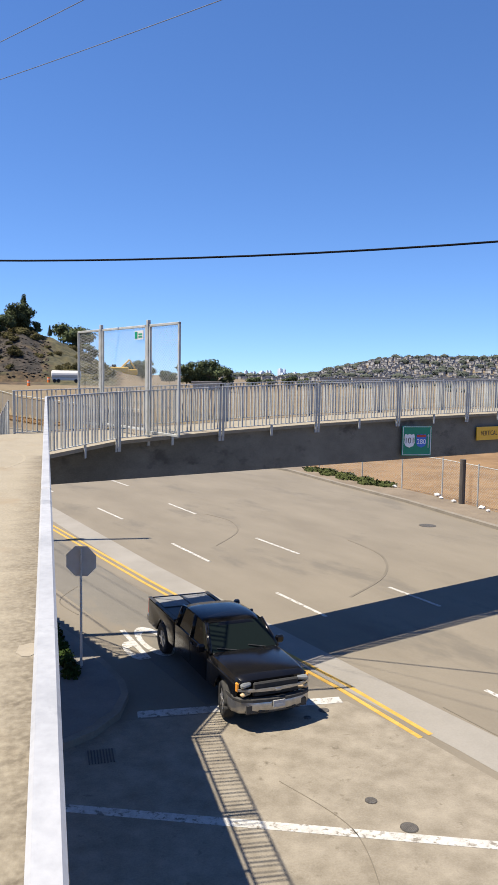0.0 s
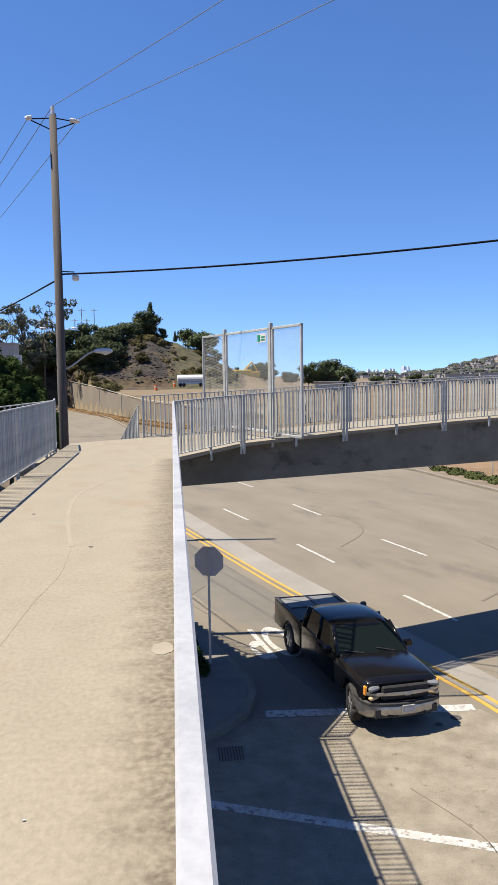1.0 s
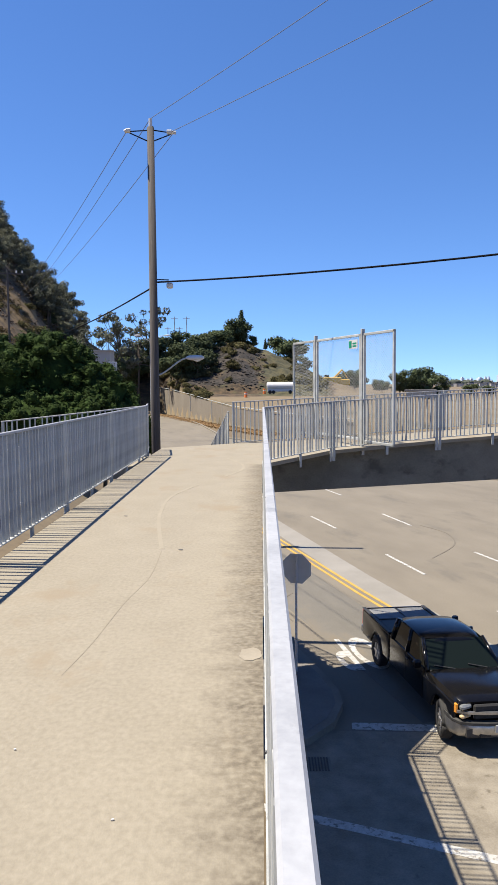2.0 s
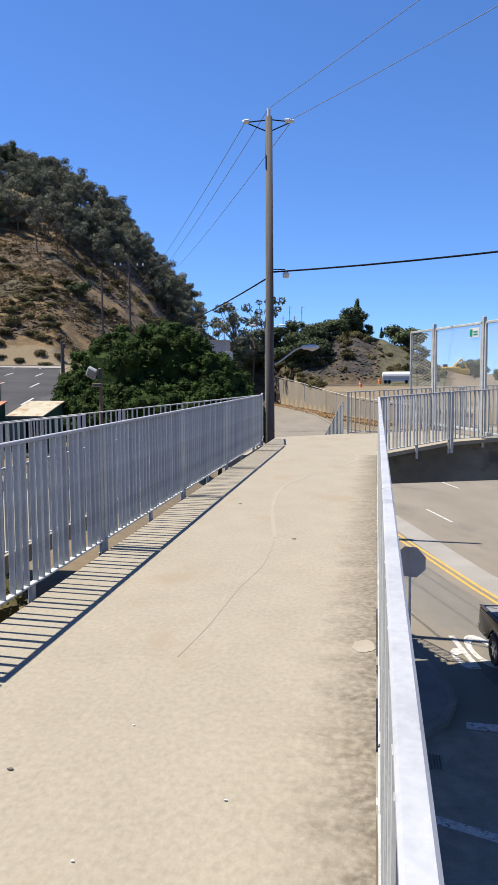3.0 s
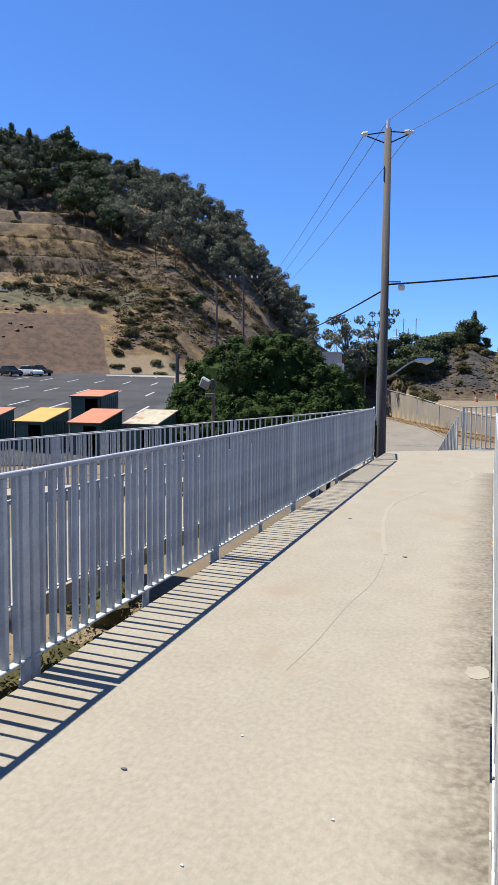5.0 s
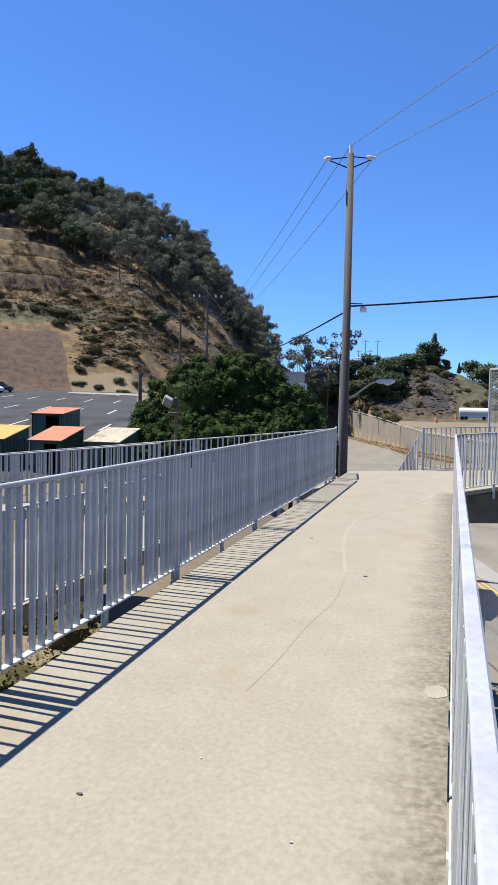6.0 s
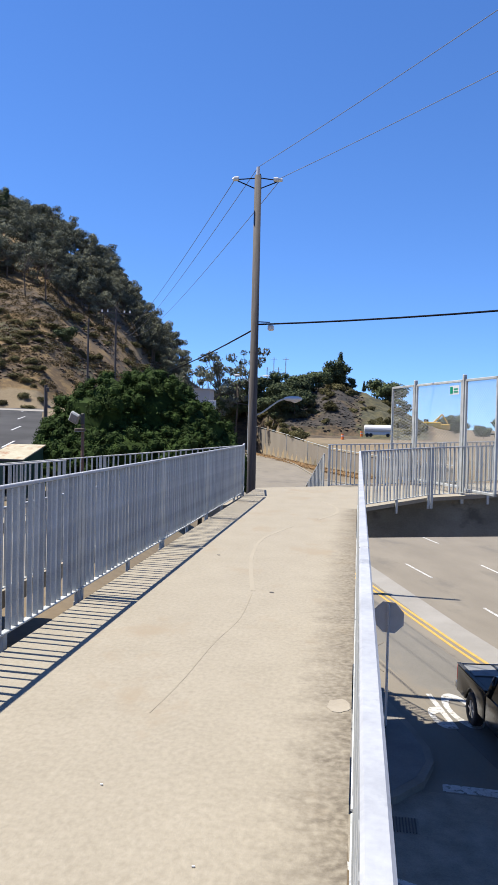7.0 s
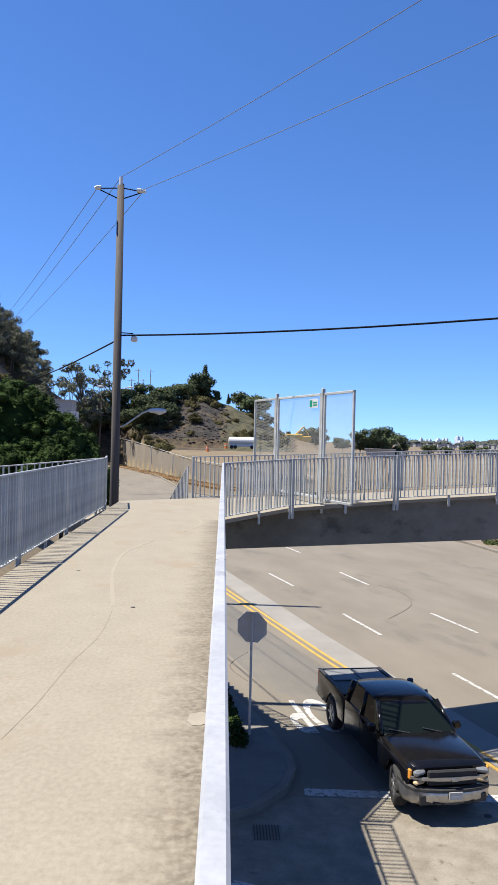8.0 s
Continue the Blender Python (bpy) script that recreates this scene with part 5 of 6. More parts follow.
# weeds on the slope below the walkway
under = thing("slope_weeds", "dry green weeds on the slope beside the ramp", "weeds", kind="stuff")
lob = []
for k in range(150):
    x, y = rng.uniform(-9, -2.2) if k < 50 else rng.uniform(-4.6, -2.1), rng.uniform(-1, 14)
    lob.append((x, y, ground_z(x, y) + 0.15, 0.7, 0.7, 0.5))
part("leaves", crown_mesh("leaves", lob, 70000, 0.032, LEAF_SHRUB, 19, 0.7), LEAF_SHRUB, under)


# ---- fence, wood pole and litter beside the road ----
FENCE = [(19.6, 51.5), (20.6, 45.9), (21.6, 42.0), (22.5, 38.6), (22.75, 35.2), (22.9, 31.6), (23.6, 26), (24.6, 20)]
for k, ((x0, y0), (x1, y1)) in enumerate(zip(FENCE, FENCE[1:])):
    L = math.hypot(x1 - x0, y1 - y0)
    t = thing("wire_fence", "rusty wire mesh fence panel with thin posts", "fence", "roadside fence", m=pose(x0, y0, ROAD_Z + 0.1, 0, 0, math.degrees(math.atan2(y1 - y0, x1 - x0))))
    part("post", rod(bmesh.new(), (0, 0, -0.1), (0, 0, 2.3), 0.04, seg=8), GALV, t)
    part("top_tube", rod(bmesh.new(), (0, 0, 2.2), (L, 0, 2.2), 0.022, seg=6), GALV, t)
    part("wire_mesh", link_mesh(L, 2.2, 0.16, 0.004), GALV, t)
wp = thing("wood_post", "short thick brown wooden post by the fence", "post", m=pose(22.2, 35.9, ROAD_Z))
part("shaft", rod(bmesh.new(), (0, 0, -0.2), (0, 0, 2.6), 0.17, 0.16, 12), POLEW, wp)
for i, (x, y, s) in enumerate(((21.2, 42.2, 0.28), (22.2, 38.6, 0.32), (21.9, 37.6, 0.2), (22.0, 36.4, 0.24), (22.4, 34.2, 0.3), (22.2, 33.3, 0.2))):
    bm = bmesh.new()
    bmesh.ops.create_icosphere(bm, subdivisions=2, radius=s)
    for v in bm.verts:
        v.co *= 1 + 0.35 * noise.noise(v.co * 5 + Vector((i, 0, 0)))
        v.co.z *= 0.55
    solid("litter_bag", bm, WHITESHEET, "crumpled white litter bag by the fence", "litter", group="litter", m=pose(x, y, ROAD_Z + 0.21) @ Matrix.Scale(0.6, 4))

# ---- wall with fence beyond the road, street lamps ----
wall_pts = [(-8.2, 200, -5.6, 1.0), (-7.0, 180, -5.6, 0.3), (-5.4, 158, -5.6, -0.7), (-3.8, 140, -5.6, -1.7), (-2.2, 127, -5.6, -2.4), (0.2, 114, -5.6, -2.7), (3.0, 104, -5.6, -3.0), (7.0, 98, -5.6, -3.4)]
ring = []
for az, r, lo, hi in wall_pts:
    (x, y), (x2, y2) = polar(az, r), polar(az, r + 0.5)
    ring.append([(x, y, lo), (x, y, hi), (x2, y2, hi), (x2, y2, lo)])
wall = solid("wall_roadside", loft(bmesh.new(), ring), TANWALL, "long tan retaining wall beyond the road bend", "wall", "structure")
for k, ((a0, r0, _, h0), (a1, r1, _, h1)) in enumerate(zip(wall_pts, wall_pts[1:])):
    for q in range(2):
        u = q / 2
        x, y = polar(a0 + (a1 - a0) * u, r0 + (r1 - r0) * u - 0.3)
        h = h0 + (h1 - h0) * u
        t = thing("fence_post", "thin grey fence post against the wall", "post", "wall fence posts", m=pose(x, y, h))
        part("tube", rod(bmesh.new(), (0, 0, -3.2), (0, 0, 0.35), 0.07, seg=6), GALV, t)
    (x0, y0), (x1, y1) = polar(a0, r0 - 0.3), polar(a1, r1 - 0.3)
    solid("fence_rail", rod(bmesh.new(), (x0, y0, h0 + 0.3), (x1, y1, h1 + 0.3), 0.06, seg=6), GALV, "grey top tube of the wall fence", "fence", group="wall fence tubes")
# dry grass verge at the foot of the wall
vr = thing("verge_grass", "strip of dry orange grass below the wall", "grass", kind="stuff")
part("blades", crown_mesh("blades", [(*polar(az - 0.35, r - 7), -5.5, 2.0, 2.8, 0.3) for az, r in [(-7.6 + 0.4 * k, lerp_table(WALL_R, -7.6 + 0.4 * k) + 1.5) for k in range(22)]], 26000, 0.06, mat("dry orange grass", (0.13, 0.075, 0.028), (0.22, 0.13, 0.05), 0.5, 0.9, bump=0), 8, 0.7), DRYGRASS, vr)


def street_lamp(x, y, zb, zt, dx, dy, label):
    t = thing("street_lamp", label, "street lamp", "street lamps", m=pose(x, y, zb))
    h = zt - zb
    part("pole", rod(bmesh.new(), (0, 0, 0), (0, 0, h - 0.3), 0.09, 0.06, 10), GALV, t)
    bend = [(dx * k / 8, dy * k / 8, h - 0.8 + 0.8 * math.sin(k / 8 * math.pi / 2)) for k in range(9)]
    part("arm", tube(bmesh.new(), bend, 0.035), GALV, t, "curved grey arm", smooth=True)
    hd2 = part("lamp_head", loft(bmesh.new(), [[(dx + 0.36 * s, dy + 0.13 * w * math.cos(a), h + 0.09 * w * math.sin(a)) for a in [2 * math.pi * k / 10 for k in range(10)]] for s, w in ((-0.4, 0.4), (0, 0.85), (0.7, 1.1), (1.4, 1.0), (1.75, 0.4))]), WHITESHEET, t, "pale rounded lamp head", smooth=True)
    part("lens", loft(bmesh.new(), [[(dx + 0.36 * s, dy + 0.11 * w * math.cos(a), h - 0.06 + 0.09 * w * math.sin(a)) for a in [2 * math.pi * k / 10 for k in range(10)]] for s, w in ((0.5, 0.4), (0.9, 0.9), (1.3, 0.4))]), LAMPGLASS, hd2)


lp = thing("lamp_pole", "tall wooden pole with a curved lamp arm beside the road", "street lamp", m=pose(-4.55, 31.6, -5.6))
part("shaft", rod(bmesh.new(), (0, 0, 0), (0, 0, 17.9), 0.17, 0.11, 12), POLEW, lp)
part("arm", tube(bmesh.new(), [(0.145 * k, 0, 7.5 + 0.75 * smooth01(k / 10)) for k in range(11)], 0.035), GALV, lp, "curved grey arm", smooth=True)
hd2 = part("lamp_head", loft(bmesh.new(), [[(1.45 + 0.36 * s, 0.15 * w * math.cos(a), 8.25 + 0.11 * w * math.sin(a)) for a in [2 * math.pi * k / 10 for k in range(10)]] for s, w in ((-0.3, 0.4), (0, 0.85), (0.7, 1.1), (1.5, 1.0), (1.85, 0.4))]), WHITESHEET, lp, "pale rounded lamp head", smooth=True)
part("lens", loft(bmesh.new(), [[(1.45 + 0.36 * s, 0.12 * w * math.cos(a), 8.16 + 0.10 * w * math.sin(a)) for a in [2 * math.pi * k / 10 for k in range(10)]] for s, w in ((0.6, 0.4), (1.0, 0.9), (1.4, 0.4))]), LAMPGLASS, hd2)
street_lamp(-13.6, 92, -5.4, 7.6, -1.8, 0, "distant twin street lamp with curved arm")
street_lamp(-13.6, 92.6, -5.4, 7.6, 1.8, 0, "distant twin street lamp with curved arm")

# ---- parking lot, sheds, cars ----
bm = bmesh.new()
rows_ = [38 + 6.6 * k for k in range(15)]
cols_ = [-58 + 2.2 * k for k in range(16)] + [-23.6]
grid = [[bm.verts.new((*polar(a, r), ground_z(*polar(a, r)) + 0.06)) for a in cols_] for r in rows_]
for a, b in zip(grid, grid[1:]):
    for i in range(len(cols_) - 1):
        bm.faces.new((a[i], a[i + 1], b[i + 1], b[i]))
bmesh.ops.solidify(bm, geom=bm.faces[:], thickness=0.3)
solid("parking_lot", bm, LOT, "dark asphalt parking lot rising towards the hill", "parking lot", "structure")
slot = 0
for row in range(4):
    for k in range(13):
        x0, y0 = -66 + 4.2 * k + row * 1.0, 56 + 17 * row
        az, r = math.degrees(math.atan2(x0, y0 + 0.9)), math.hypot(x0, y0 + 0.9)
        if not (-40 < az < -24.3 and 52 < r < 122):
            continue
        x1, y1 = x0 - 1.7, y0 + 5.8
        z0, z1 = ground_z(x0, y0) + 0.09, ground_z(x1, y1) + 0.09
        bm = bmesh.new()
        loft(bm, [[(x0 - 0.09, y0, z0), (x0 + 0.09, y0, z0), (x0 + 0.09, y0, z0 - 0.05), (x0 - 0.09, y0, z0 - 0.05)], [(x1 - 0.09, y1, z1), (x1 + 0.09, y1, z1), (x1 + 0.09, y1, z1 - 0.05), (x1 - 0.09, y1, z1 - 0.05)]])
        solid("stall_line", bm, WHITESHEET, "white painted parking stall line", "road marking", group="stall lines")
bm = bmesh.new()
drive = [[(*polar(a, r), ground_z(*polar(a, r)) + 0.12) for a, r in ((-28.6 + 1.3 * k, 123.5 - 0.9 * k), (-28.6 + 1.3 * k, 127.5 - 0.4 * k))] for k in range(5)]
for (a, b), (c, d) in zip(drive, drive[1:]):
    vs = [bm.verts.new(p) for p in (a, c, d, b)]
    bm.faces.new(vs)
bmesh.ops.remove_doubles(bm, verts=bm.verts, dist=0.01)
bmesh.ops.solidify(bm, geom=bm.faces[:], thickness=0.2)
solid("path_slab", bm, GUTTER, "pale concrete driveway at the foot of the hill", "path", "structure")


def shed(x, y, w, d, hf, hb, roof, label):
    zg = min(ground_z(x - w / 2, y), ground_z(x + w / 2, y + d)) - 0.1
    t = thing("storage_shed", label, "shed", "storage sheds", m=pose(x, y, zg))
    th = 0.06
    part("wall", box(bmesh.new(), (0, d - th / 2, hb / 2), (w, th, hb)), GREENMETAL, t)
    for s in (-1, 1):
        bm = bmesh.new()
        X = s * (w / 2 - th / 2)
        loft(bm, [[(X - th / 2, 0, 0), (X - th / 2, d - th, 0), (X - th / 2, d - th, hb), (X - th / 2, 0, hf)], [(X + th / 2, 0, 0), (X + th / 2, d - th, 0), (X + th / 2, d - th, hb), (X + th / 2, 0, hf)]])
        sw = part("side_wall", bm, GREENMETAL, t)
        for q in range(9):
            part("rib", box(bmesh.new(), (X + s * 0.04, 0.15 + q * (d - 0.3) / 8, hf / 2), (0.03, 0.06, hf)), GREENMETAL, sw)
    part("front_panel", box(bmesh.new(), (-w * 0.27, th / 2, hf / 2), (w * 0.46, th, hf - 0.02)), GREENMETAL, t, "dark green metal front panel")
    part("door", box(bmesh.new(), (w * 0.44, th / 2, hf / 2), (w * 0.10, th, hf - 0.02)), GREENMETAL, t)
    part("lintel", box(bmesh.new(), (w * 0.2, th / 2, hf - 0.08), (w * 0.44, th, 0.14)), GREENMETAL, t)
    rf = part("roof", loft(bmesh.new(), [[(-w / 2 - 0.1, -0.12, hf - 0.02), (w / 2 + 0.1, -0.12, hf - 0.02), (w / 2 + 0.1, -0.12, hf + 0.04), (-w / 2 - 0.1, -0.12, hf + 0.04)], [(-w / 2 - 0.1, d + 0.1, hb + 0.02), (w / 2 + 0.1, d + 0.1, hb + 0.02), (w / 2 + 0.1, d + 0.1, hb + 0.08), (-w / 2 - 0.1, d + 0.1, hb + 0.08)]]), roof, t, "flat sloping sheet roof")
    part("gutter", box(bmesh.new(), (0, -0.14, hf - 0.02), (w + 0.22, 0.05, 0.08)), BLACKSHEET, rf)
    part("floor", box(bmesh.new(), (0, d / 2, 0.14), (w - 0.1, d - 0.1, 0.1)), BLACKSHEET, t)


for x, y, roof, lab, ht in ((-27.0, 33.6, ROOFRED, "dark green storage shed with rust red roof", 0), (-23.75, 34.1, ROOFORANGE, "dark green storage shed with orange yellow roof", 0), (-20.45, 34.2, ROOFRED, "dark green storage shed with dull red roof", 0), (-17.3, 34.4, ROOFPALE, "dark green storage shed with pale rusted roof", 0), (-26.6, 45.0, ROOFRED, "dark green storage shed with bright rust roof", 0.35)):
    zg = min(ground_z(x - 1.2, y), ground_z(x + 1.2, y + 2.6)) - 0.1
    shed(x, y, 2.3 if ht else 1.80, 2.5, -0.5 - zg + (1.2 if ht else 0), 0.12 - zg + (0.95 if ht else 0), roof, lab)


def car(x, y, rz, paint, label):
    t = thing("parked_car", label, "car", "parked cars", m=pose(x, y, ground_z(x, y) + 0.06, 0, 0, rz))
    part("body", loft(bmesh.new(), [section(-2.2, 0.8, 0.3, 0.85), section(-1.9, 0.9, 0.25, 0.98), section(1.5, 0.9, 0.25, 0.92), section(2.2, 0.8, 0.3, 0.7)]), paint, t)
    cab = part("cabin", loft(bmesh.new(), [[(-1.9, -0.8, 0.95), (-1.9, 0.8, 0.95), (-1.5, 0.6, 1.5), (-1.5, -0.6, 1.5)], [(1.0, -0.8, 0.9), (1.0, 0.8, 0.9), (0.2, 0.6, 1.5), (0.2, -0.6, 1.5)]]), GLASS, t, "dark glazed cabin")
    part("roof", box(bmesh.new(), (-0.65, 0, 1.52), (1.75, 1.22, 0.06), 0.02), paint, cab)
    for wx in (-1.4, 1.4):
        for s in (-1, 1):
            w = part("wheel", rod(bmesh.new(), (wx, s * 0.72, 0.32), (wx, s * 0.92, 0.32), 0.33, seg=16), RUBBER, t)
            part("hub", rod(bmesh.new(), (wx, s * 0.90, 0.32), (wx, s * 0.935, 0.32), 0.19, seg=12), RIM, w)


for az, r, rz, paint, lab in ((-35.4, 120, -25, BLACKPAINT, "black parked car at the foot of the hill"), (-34.0, 121.5, -20, WHITECAR, "white parked car at the foot of the hill"), (-33.4, 124, -15, BLACKPAINT, "black parked car partly behind a white one"), (-37, 119, -25, WHITECAR, "white parked car at the lot edge")):
    x, y = polar(az, r)
    car(x, y, rz, paint, lab)

# light poles by the lot, flood light, far wooden poles
x, y = polar(-20.65, 36)
fl = thing("flood_light", "brown pole with two flood lights", "flood light", m=pose(x, y, ground_z(x, y) - 0.1))
part("pole", rod(bmesh.new(), (0, 0, 0), (0, 0, 4.5), 0.085, 0.07, 10), mat("rust brown steel", (0.10, 0.06, 0.045), (0.16, 0.10, 0.075), 6, 0.8), fl)
h1 = part("lamp_head", box(bmesh.new(), (-0.42, 0, 4.3), (0.46, 0.2, 0.5), 0.04, Euler((radians(20), radians(28), 0)).to_matrix()), GALV, fl, "square grey flood lamp")
part("glass", box(bmesh.new(), (-0.42, -0.1, 4.27), (0.38, 0.05, 0.4), 0.01, Euler((radians(20), radians(28), 0)).to_matrix()), CLEARLENS, h1)
h2 = part("lamp_head", box(bmesh.new(), (-0.08, -0.15, 3.75), (0.46, 0.3, 0.14), 0.03), BARK, fl, "flat brown lamp box")
part("glass", box(bmesh.new(), (-0.08, -0.2, 3.67), (0.4, 0.26, 0.03)), CLEARLENS, h2)
part("junction_box", box(bmesh.new(), (0.02, -0.1, 4.25), (0.16, 0.14, 0.5), 0.02), DARKTRIM, fl)
for az, r, h, arm in ((-18.4, 112, 17.5, 1), (-20.4, 118, 15.2, 0), (-23.35, 62, 5.4, 0), (-36.6, 112, 13, 1)):
    x, y = polar(az, r)
    zg = ground_z(x, y)
    t = thing("wooden_pole", "distant wooden utility pole" + (" with crossarm" if arm else ""), "utility pole", "distant poles", m=pose(x, y, zg - 0.2, 0, 0, -az))
    part("shaft", rod(bmesh.new(), (0, 0, 0), (0, 0, h), 0.2, 0.13, 10), POLEW, t)
    if arm:
        a = part("crossarm", box(bmesh.new(), (0, 0, h - 0.6), (4.4, 0.18, 0.2)), POLEW, t)
        for q in (-2.0, -1.2, 1.2, 2.0):
            part("insulator", rod(bmesh.new(), (q, 0, h - 0.5), (q, 0, h - 0.15), 0.11, 0.08, 8), LAMPGLASS, a)
    else:
        part("top_box", box(bmesh.new(), (0.12, -0.1, h - 0.35), (0.26, 0.24, 0.4), 0.04), POLEW, t)
# roadside speed sign and low buildings behind the bush
x, y = polar(-11.1, 88)
sp = thing("speed_sign", "white speed limit sign on a post", "road sign", m=pose(x, y, 2.1, 0, 0, 8))
part("post", rod(bmesh.new(), (0, 0.03, -7.6), (0, 0.03, 2.2), 0.05), GALV, sp)
plate = part("sign_plate", box(bmesh.new(), (0, 0, 1.5), (0.92, 0.03, 1.2), 0.01), WHITESHEET, sp)
text_mesh("number", "35", 0.68, BLACKSHEET, plate, pose(0, -0.02, 1.2, 90), "black number", 1.0, 0.004)
for az, r, w, h, lab in ((-13.0, 122, 8, 2.0, "low pale concrete building behind the bush"),):
    x, y = polar(az, r)
    t = thing("low_building", lab, "building", m=pose(x, y, 1.5 + 0.044 * r - h, 0, 0, -az - 12))
    part("wall", box(bmesh.new(), (0, 0, h / 2 - 2.2), (w, 4, h + 4.4)), STUCCO, t)
    part("roof", box(bmesh.new(), (0, 0, h + 0.06), (w + 0.5, 4.5, 0.14)), STUCCO, t)
for k, az in enumerate((-7.0, -6.5, -6.15, -5.6)):
    x, y = polar(az, 230)
    t = thing("antenna_mast", "thin antenna mast on the hill", "antenna", "antennas", m=pose(x, y, 10.5))
    part("mast", rod(bmesh.new(), (0, 0, 0), (0, 0, 8.5 + (k % 2) * 3), 0.12, seg=6), GALV, t)
    part("crossbar", rod(bmesh.new(), (-1, 0, 8 + (k % 2) * 3), (1, 0, 8 + (k % 2) * 3), 0.07, seg=6), GALV, t)

# ---- tank trailer and machines on the field ----
x, y = polar(1.45, 160)
zg = ground_z(x, y)
tk = thing("tank_trailer", "long white tank trailer parked on the field", "trailer", m=pose(x, y, zg, 0, 0, -2) @ Matrix.Scale(0.76, 4))
part("tank", loft(bmesh.new(), [[(xx, 1.25 * w * math.cos(a), 2.1 + 1.15 * w * math.sin(a)) for a in [2 * math.pi * k / 16 for k in range(16)]] for xx, w in ((-3.9, 0.7), (-3.7, 1), (3.7, 1), (3.9, 0.7))]), WHITESHEET, tk, smooth=False)
part("chassis", box(bmesh.new(), (0, 0, 0.95), (7.4, 2.2, 0.7), 0.05), WHITESHEET, tk)
for xx in (-3.0, -2.0, 2.6):
    part("wheel", rod(bmesh.new(), (xx, -1.2, 0.5), (xx, 1.2, 0.5), 0.5, seg=14), RUBBER, tk)
for az, r, boom, lab in ((5.1, 228, True, "yellow excavator on the field"), (6.0, 232, False, "yellow loader on the field")):
    x, y = polar(az, r)
    t = thing("excavator", lab, "machine", m=pose(x, y, ground_z(x, y)))
    part("body", box(bmesh.new(), (0.4, 0, 2.1), (6.2 if boom else 4.2, 2.4, 1.7), 0.2), YELLOWM, t)
    part("cab", box(bmesh.new(), (-0.8, 0, 3.0), (1.3, 1.6, 1.4), 0.1), GLASS, t)
    part("undercarriage", box(bmesh.new(), (0, 0, 0.7), (3.8, 2.6, 1.1), 0.3), DARKTRIM, t)
    if boom:
        part("boom", rod(rod(bmesh.new(), (1.2, 0, 2.6), (3.8, 0, 5.2), 0.25), (3.8, 0, 5.2), (5.4, 0, 2.6), 0.2), YELLOWM, t)
for az, r in ((-2.6, 132), (-1.2, 150), (0.2, 160)):
    x, y = polar(az, r)
    t = thing("traffic_barrel", "orange and white traffic barrel", "barrel", "traffic barrels", m=pose(x, y, ground_z(x, y)))
    part("drum", rod(bmesh.new(), (0, 0, 0), (0, 0, 1.1), 0.32, 0.26, 10), ORANGEP, t)
    part("band", rod(bmesh.new(), (0, 0, 0.6), (0, 0, 0.8), 0.31, 0.3, 10), WHITESHEET, t)

# ---- distant town and city ----
rr = random.Random(5)
verts_w, faces_w, verts_r, faces_r = [], [], [], []


def add_box(verts, faces, x, y, z, w, d, h, a):
    k = len(verts)
    c, s = math.cos(a), math.sin(a)
    for dz in (0, h):
        for px, py in ((-w, -d), (w, -d), (w, d), (-w, d)):
            verts.append((x + px * c - py * s, y + px * s + py * c, z + dz))
    faces.extend([(k, k + 1, k + 5, k + 4), (k + 1, k + 2, k + 6, k + 5), (k + 2, k + 3, k + 7, k + 6), (k + 3, k, k + 4, k + 7), (k + 4, k + 5, k + 6, k + 7)])


for k in range(3600):
    az, r = rr.uniform(13, 40), rr.uniform(1300, 2600)
    x, y = polar(az, r)
    z = ground_z(x, y)
    w, d, h, a = rr.uniform(2.2, 5), rr.uniform(2.2, 4), rr.uniform(3.5, 7), rr.uniform(0, 3)
    add_box(verts_w, faces_w, x, y, z - 2, w, d, h + 2, a)
    add_box(verts_r, faces_r, x, y, z + h, w * 1.06, d * 1.06, 1.0, a)
town = thing("hillside_town", "pale houses crowded over the distant hill", "houses", kind="stuff")
for nm, vv, ff, m_ in (("walls", verts_w, faces_w, STUCCO), ("roofs", verts_r, faces_r, ROOFGREY)):
    me = bpy.data.meshes.new(nm)
    me.from_pydata(vv, [], ff)
    part(nm, me, m_, town)
    me.materials.append(m_)
woods = thing("town_trees", "dark trees between the distant houses", "trees", kind="stuff")
lob = []
for k in range(260):
    az, r = rr.uniform(14, 40), rr.uniform(1300, 2400)
    x, y = polar(az, r)
    s = rr.uniform(5, 12)
    lob.append((x, y, ground_z(x, y) + s * 0.5, s * 1.3, s * 1.3, s * 0.8))
for k in range(60):
    az, r = rr.uniform(8, 36), rr.uniform(420, 900)
    x, y = polar(az, r)
    s = rr.uniform(2, 4)
    lob.append((x, y, ground_z(x, y) + s * 0.3, s * 1.6, s * 1.6, s * 0.7))
part("leaves", crown_mesh("leaves", lob, 16000, 1.5, LEAF_FAR, 9, 0.9), LEAF_FAR, woods)
for k in range(34):
    az = rr.choice((12.0, 13.4, 14.6, 15.6, 16.2, 17.3, 18.0)) + rr.uniform(-0.7, 0.7)
    x, y = polar(az, 4300 + rr.uniform(-60, 60))
    h = rr.uniform(14, 40) + (24 if k % 11 == 0 else 0)
    w = rr.uniform(7, 16)
    t = thing("city_tower", "hazy tower of the distant city skyline", "tower", "city skyline", m=pose(x, y, -8, 0, 0, az * 7))
    part("shaft", box(bmesh.new(), (0, 0, h / 2), (w * 1.6, w * 1.6, h)), TOWERM, t)
    part("crown", box(bmesh.new(), (0, 0, h + 3), (w * 0.9, w * 0.9, 6)), TOWERM, t)
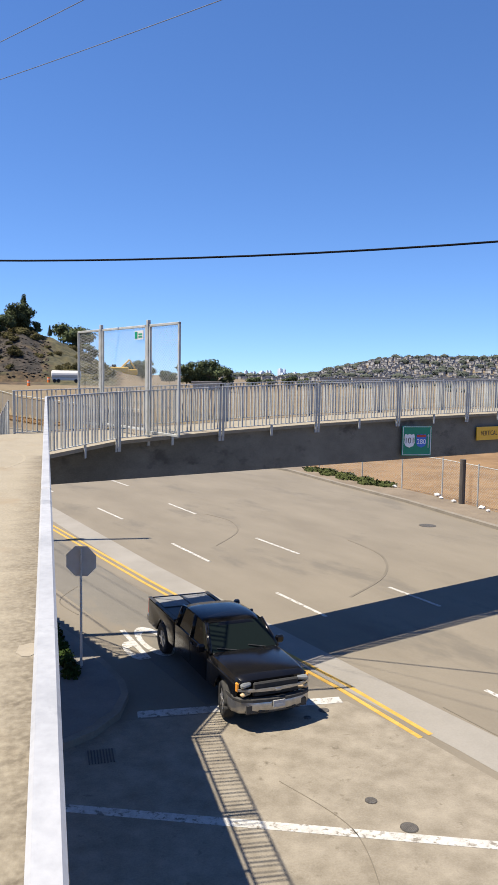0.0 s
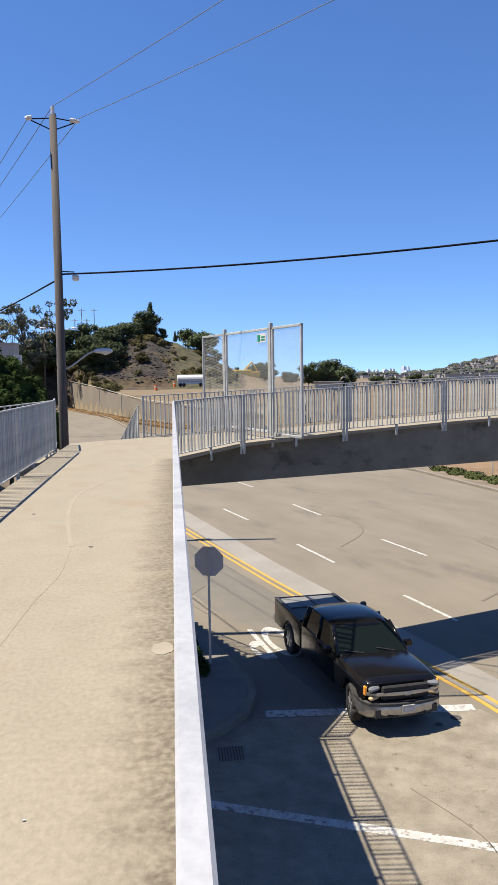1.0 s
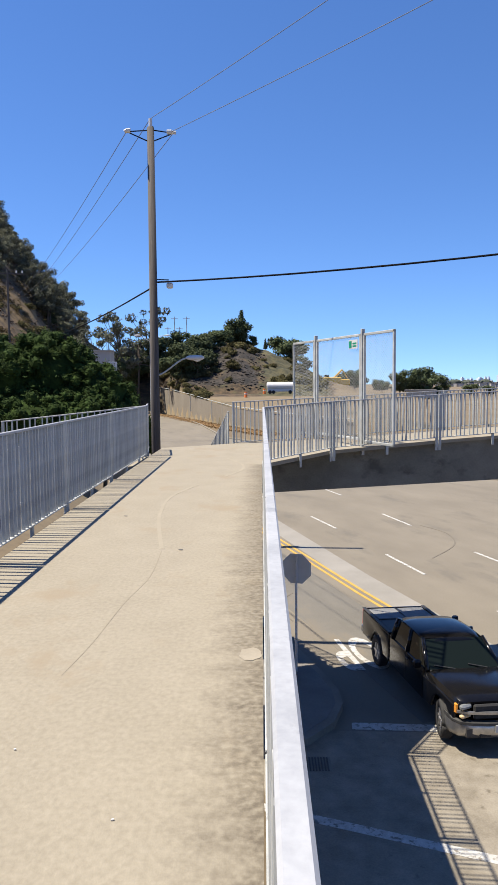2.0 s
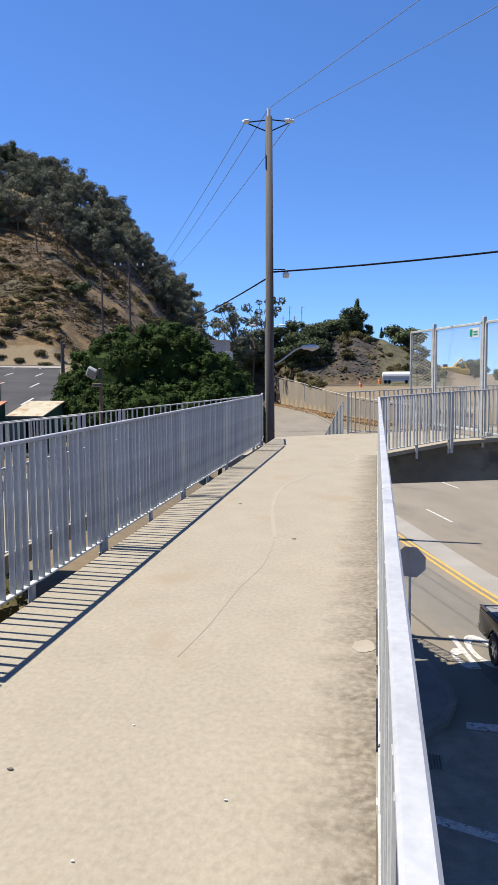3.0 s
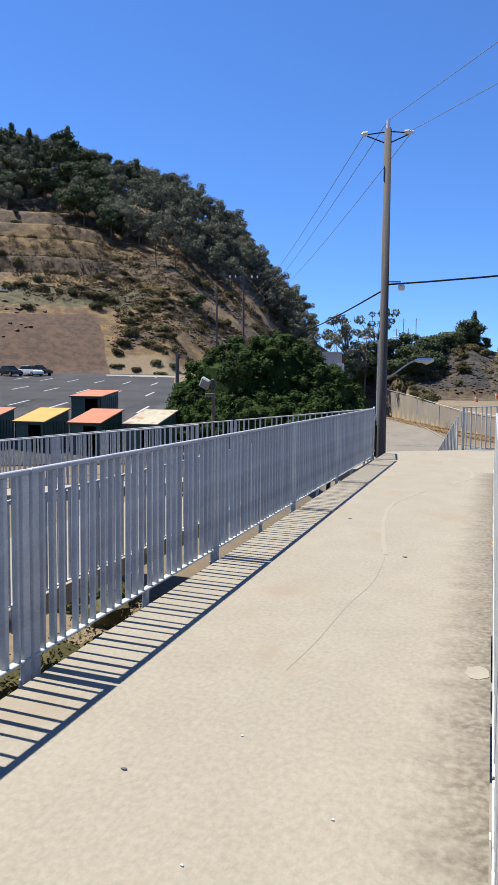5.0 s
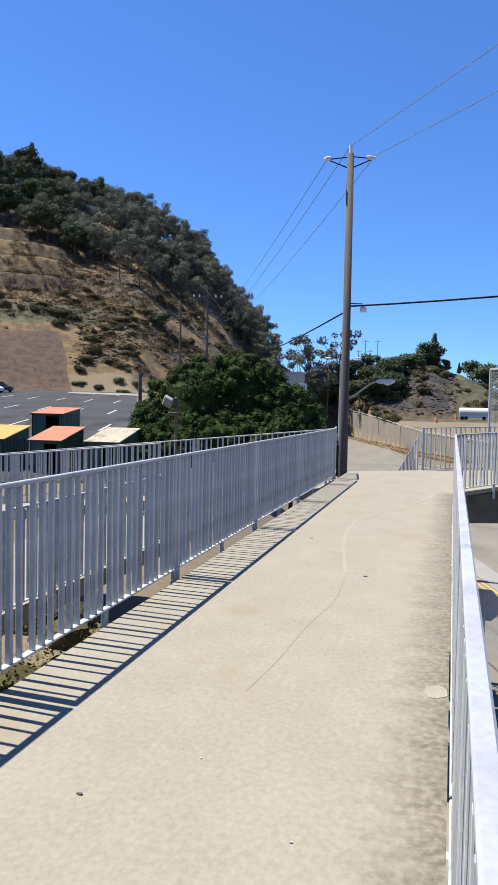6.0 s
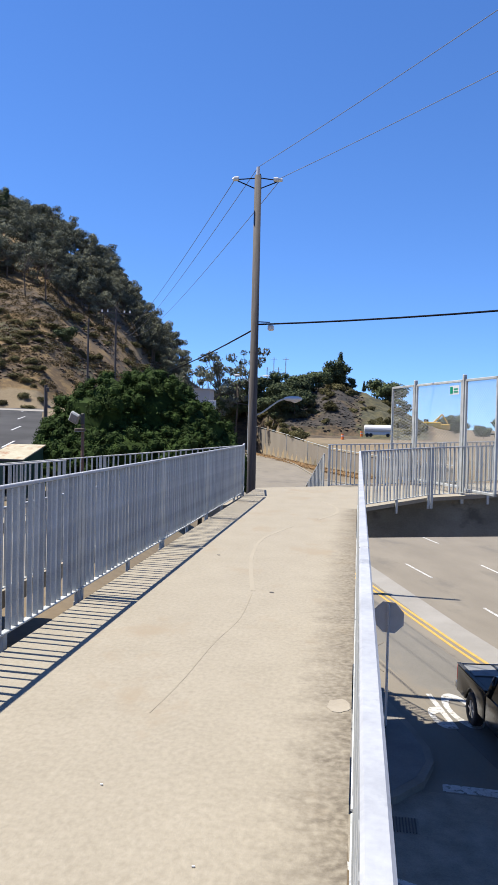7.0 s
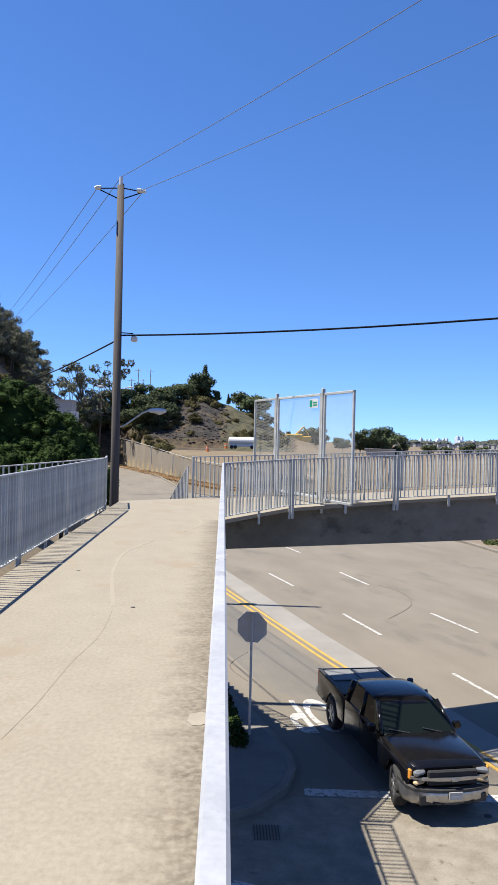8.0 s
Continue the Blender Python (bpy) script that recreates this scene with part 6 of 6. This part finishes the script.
for az, r, w, h in ((11.8, 252, 9, 2.2), (24, 700, 30, 7), (27, 720, 40, 6), (30.5, 690, 36, 8), (21.5, 760, 26, 6)):
    x, y = polar(az, r)
    t = thing("warehouse", "low pale warehouse far beyond the field", "building", "warehouses", m=pose(x, y, ground_z(x, y), 0, 0, -az))
    part("wall", box(bmesh.new(), (0, 0, h / 2), (w, 10, h)), STUCCO, t)
    part("roof", box(bmesh.new(), (0, 0, h + 0.2), (w + 1, 11, 0.4)), ROOFGREY, t)

# ---- loose scrub over the hillside ----
lob = []
while len(lob) < 3000:
    az, r = rr.uniform(-38, -11.5), rr.uniform(140, 270)
    x, y = polar(az, r)
    z = ground_z(x, y)
    if (az < -28 and r < 156) or (z - 1.5) / r > lerp_table(LOWER, az) + 0.02 or noise.noise((x * 0.045, y * 0.045, 2)) < -0.22:
        continue
    q = rr.uniform(0.35, 1.3)
    lob.append((x, y, z + 0.15 * q, q, q, q * 0.5))
scrub = thing("hill_scrub", "low brown and olive scrub over the hillside", "scrub", kind="stuff")
part("leaves", crown_mesh("leaves", lob, 170000, 0.14, LEAF_SCRUB, 15, 0.0), LEAF_SCRUB, scrub)


def rock_mesh(name, spots, seed):
    """Many rough broken stones half sunk in the slope, joined."""
    r = random.Random(seed)
    verts, faces = [], []
    unit = [(1, 0, 0), (0, 1, 0), (-1, 0, 0), (0, -1, 0), (0, 0, 1), (0, 0, -1), (0.6, 0.6, 0.5), (-0.6, 0.6, 0.5), (-0.6, -0.6, 0.5), (0.6, -0.6, 0.5)]
    tri = [(6, 4, 9), (6, 7, 4), (7, 8, 4), (8, 9, 4), (0, 1, 6), (1, 2, 7), (2, 3, 8), (3, 0, 9), (0, 6, 9), (1, 7, 6), (2, 8, 7), (3, 9, 8), (1, 0, 5), (2, 1, 5), (3, 2, 5), (0, 3, 5)]
    for x, y, z, s in spots:
        k, a = len(verts), r.uniform(0, 6.28)
        sx, sy, sz = s * r.uniform(0.7, 1.5), s * r.uniform(0.7, 1.3), s * r.uniform(0.45, 0.9)
        for p in unit:
            q = r.uniform(0.75, 1.2)
            px, py = p[0] * sx * q, p[1] * sy * q
            verts.append((x + px * math.cos(a) - py * math.sin(a), y + px * math.sin(a) + py * math.cos(a), z + p[2] * sz * q))
        faces.extend([[k + i for i in f] for f in tri])
    me = bpy.data.meshes.new(name)
    me.from_pydata(verts, [], faces)
    return me


ROCKM = mat("dark broken rock", (0.016, 0.013, 0.010), (0.056, 0.045, 0.034), 0.35, 0.95, bump=0.3, grain=2.2)
EARTHM = mat("brown earth clods", (0.045, 0.030, 0.019), (0.125, 0.082, 0.046), 0.3, 0.95, bump=0.3, grain=2.2)
spots = []
while len(spots) < 620:
    az, r = rr.uniform(-6, 0.2), rr.uniform(166, 205)
    x, y = polar(az, r)
    if r < lerp_table(WALL_R, az) + 5:
        continue
    spots.append((x, y, ground_z(x, y), rr.uniform(0.15, 0.42)))
rocks = thing("rock_outcrop", "dark broken rock face of the roadside mound", "rocks", kind="stuff")
me = rock_mesh("stones", spots, 3)
me.materials.append(ROCKM)
part("stones", me, ROCKM, rocks)
spots = []
while len(spots) < 1300:
    az, r = rr.uniform(-38, -11.5), rr.uniform(136, 262)
    x, y = polar(az, r)
    z = ground_z(x, y)
    el = (z - 1.5) / r
    if (az < -27.5 and el < 0.12 and rr.random() < 0.8) or (az < -26.5 and el > 0.15) or el < 0.05 or el > lerp_table(LOWER, az) + 0.02 or noise.noise((x * 0.05, y * 0.05, 1)) < -0.05:
        continue
    spots.append((x, y, z - 0.08, rr.uniform(0.15, 0.42) if el > 0.13 else rr.uniform(0.2, 0.65)))
clods = thing("hill_rocks", "brown rocks and clods scattered over the dry hillside", "rocks", kind="stuff")
me = rock_mesh("stones", spots, 4)
me.materials.append(EARTHM)
part("stones", me, EARTHM, clods)
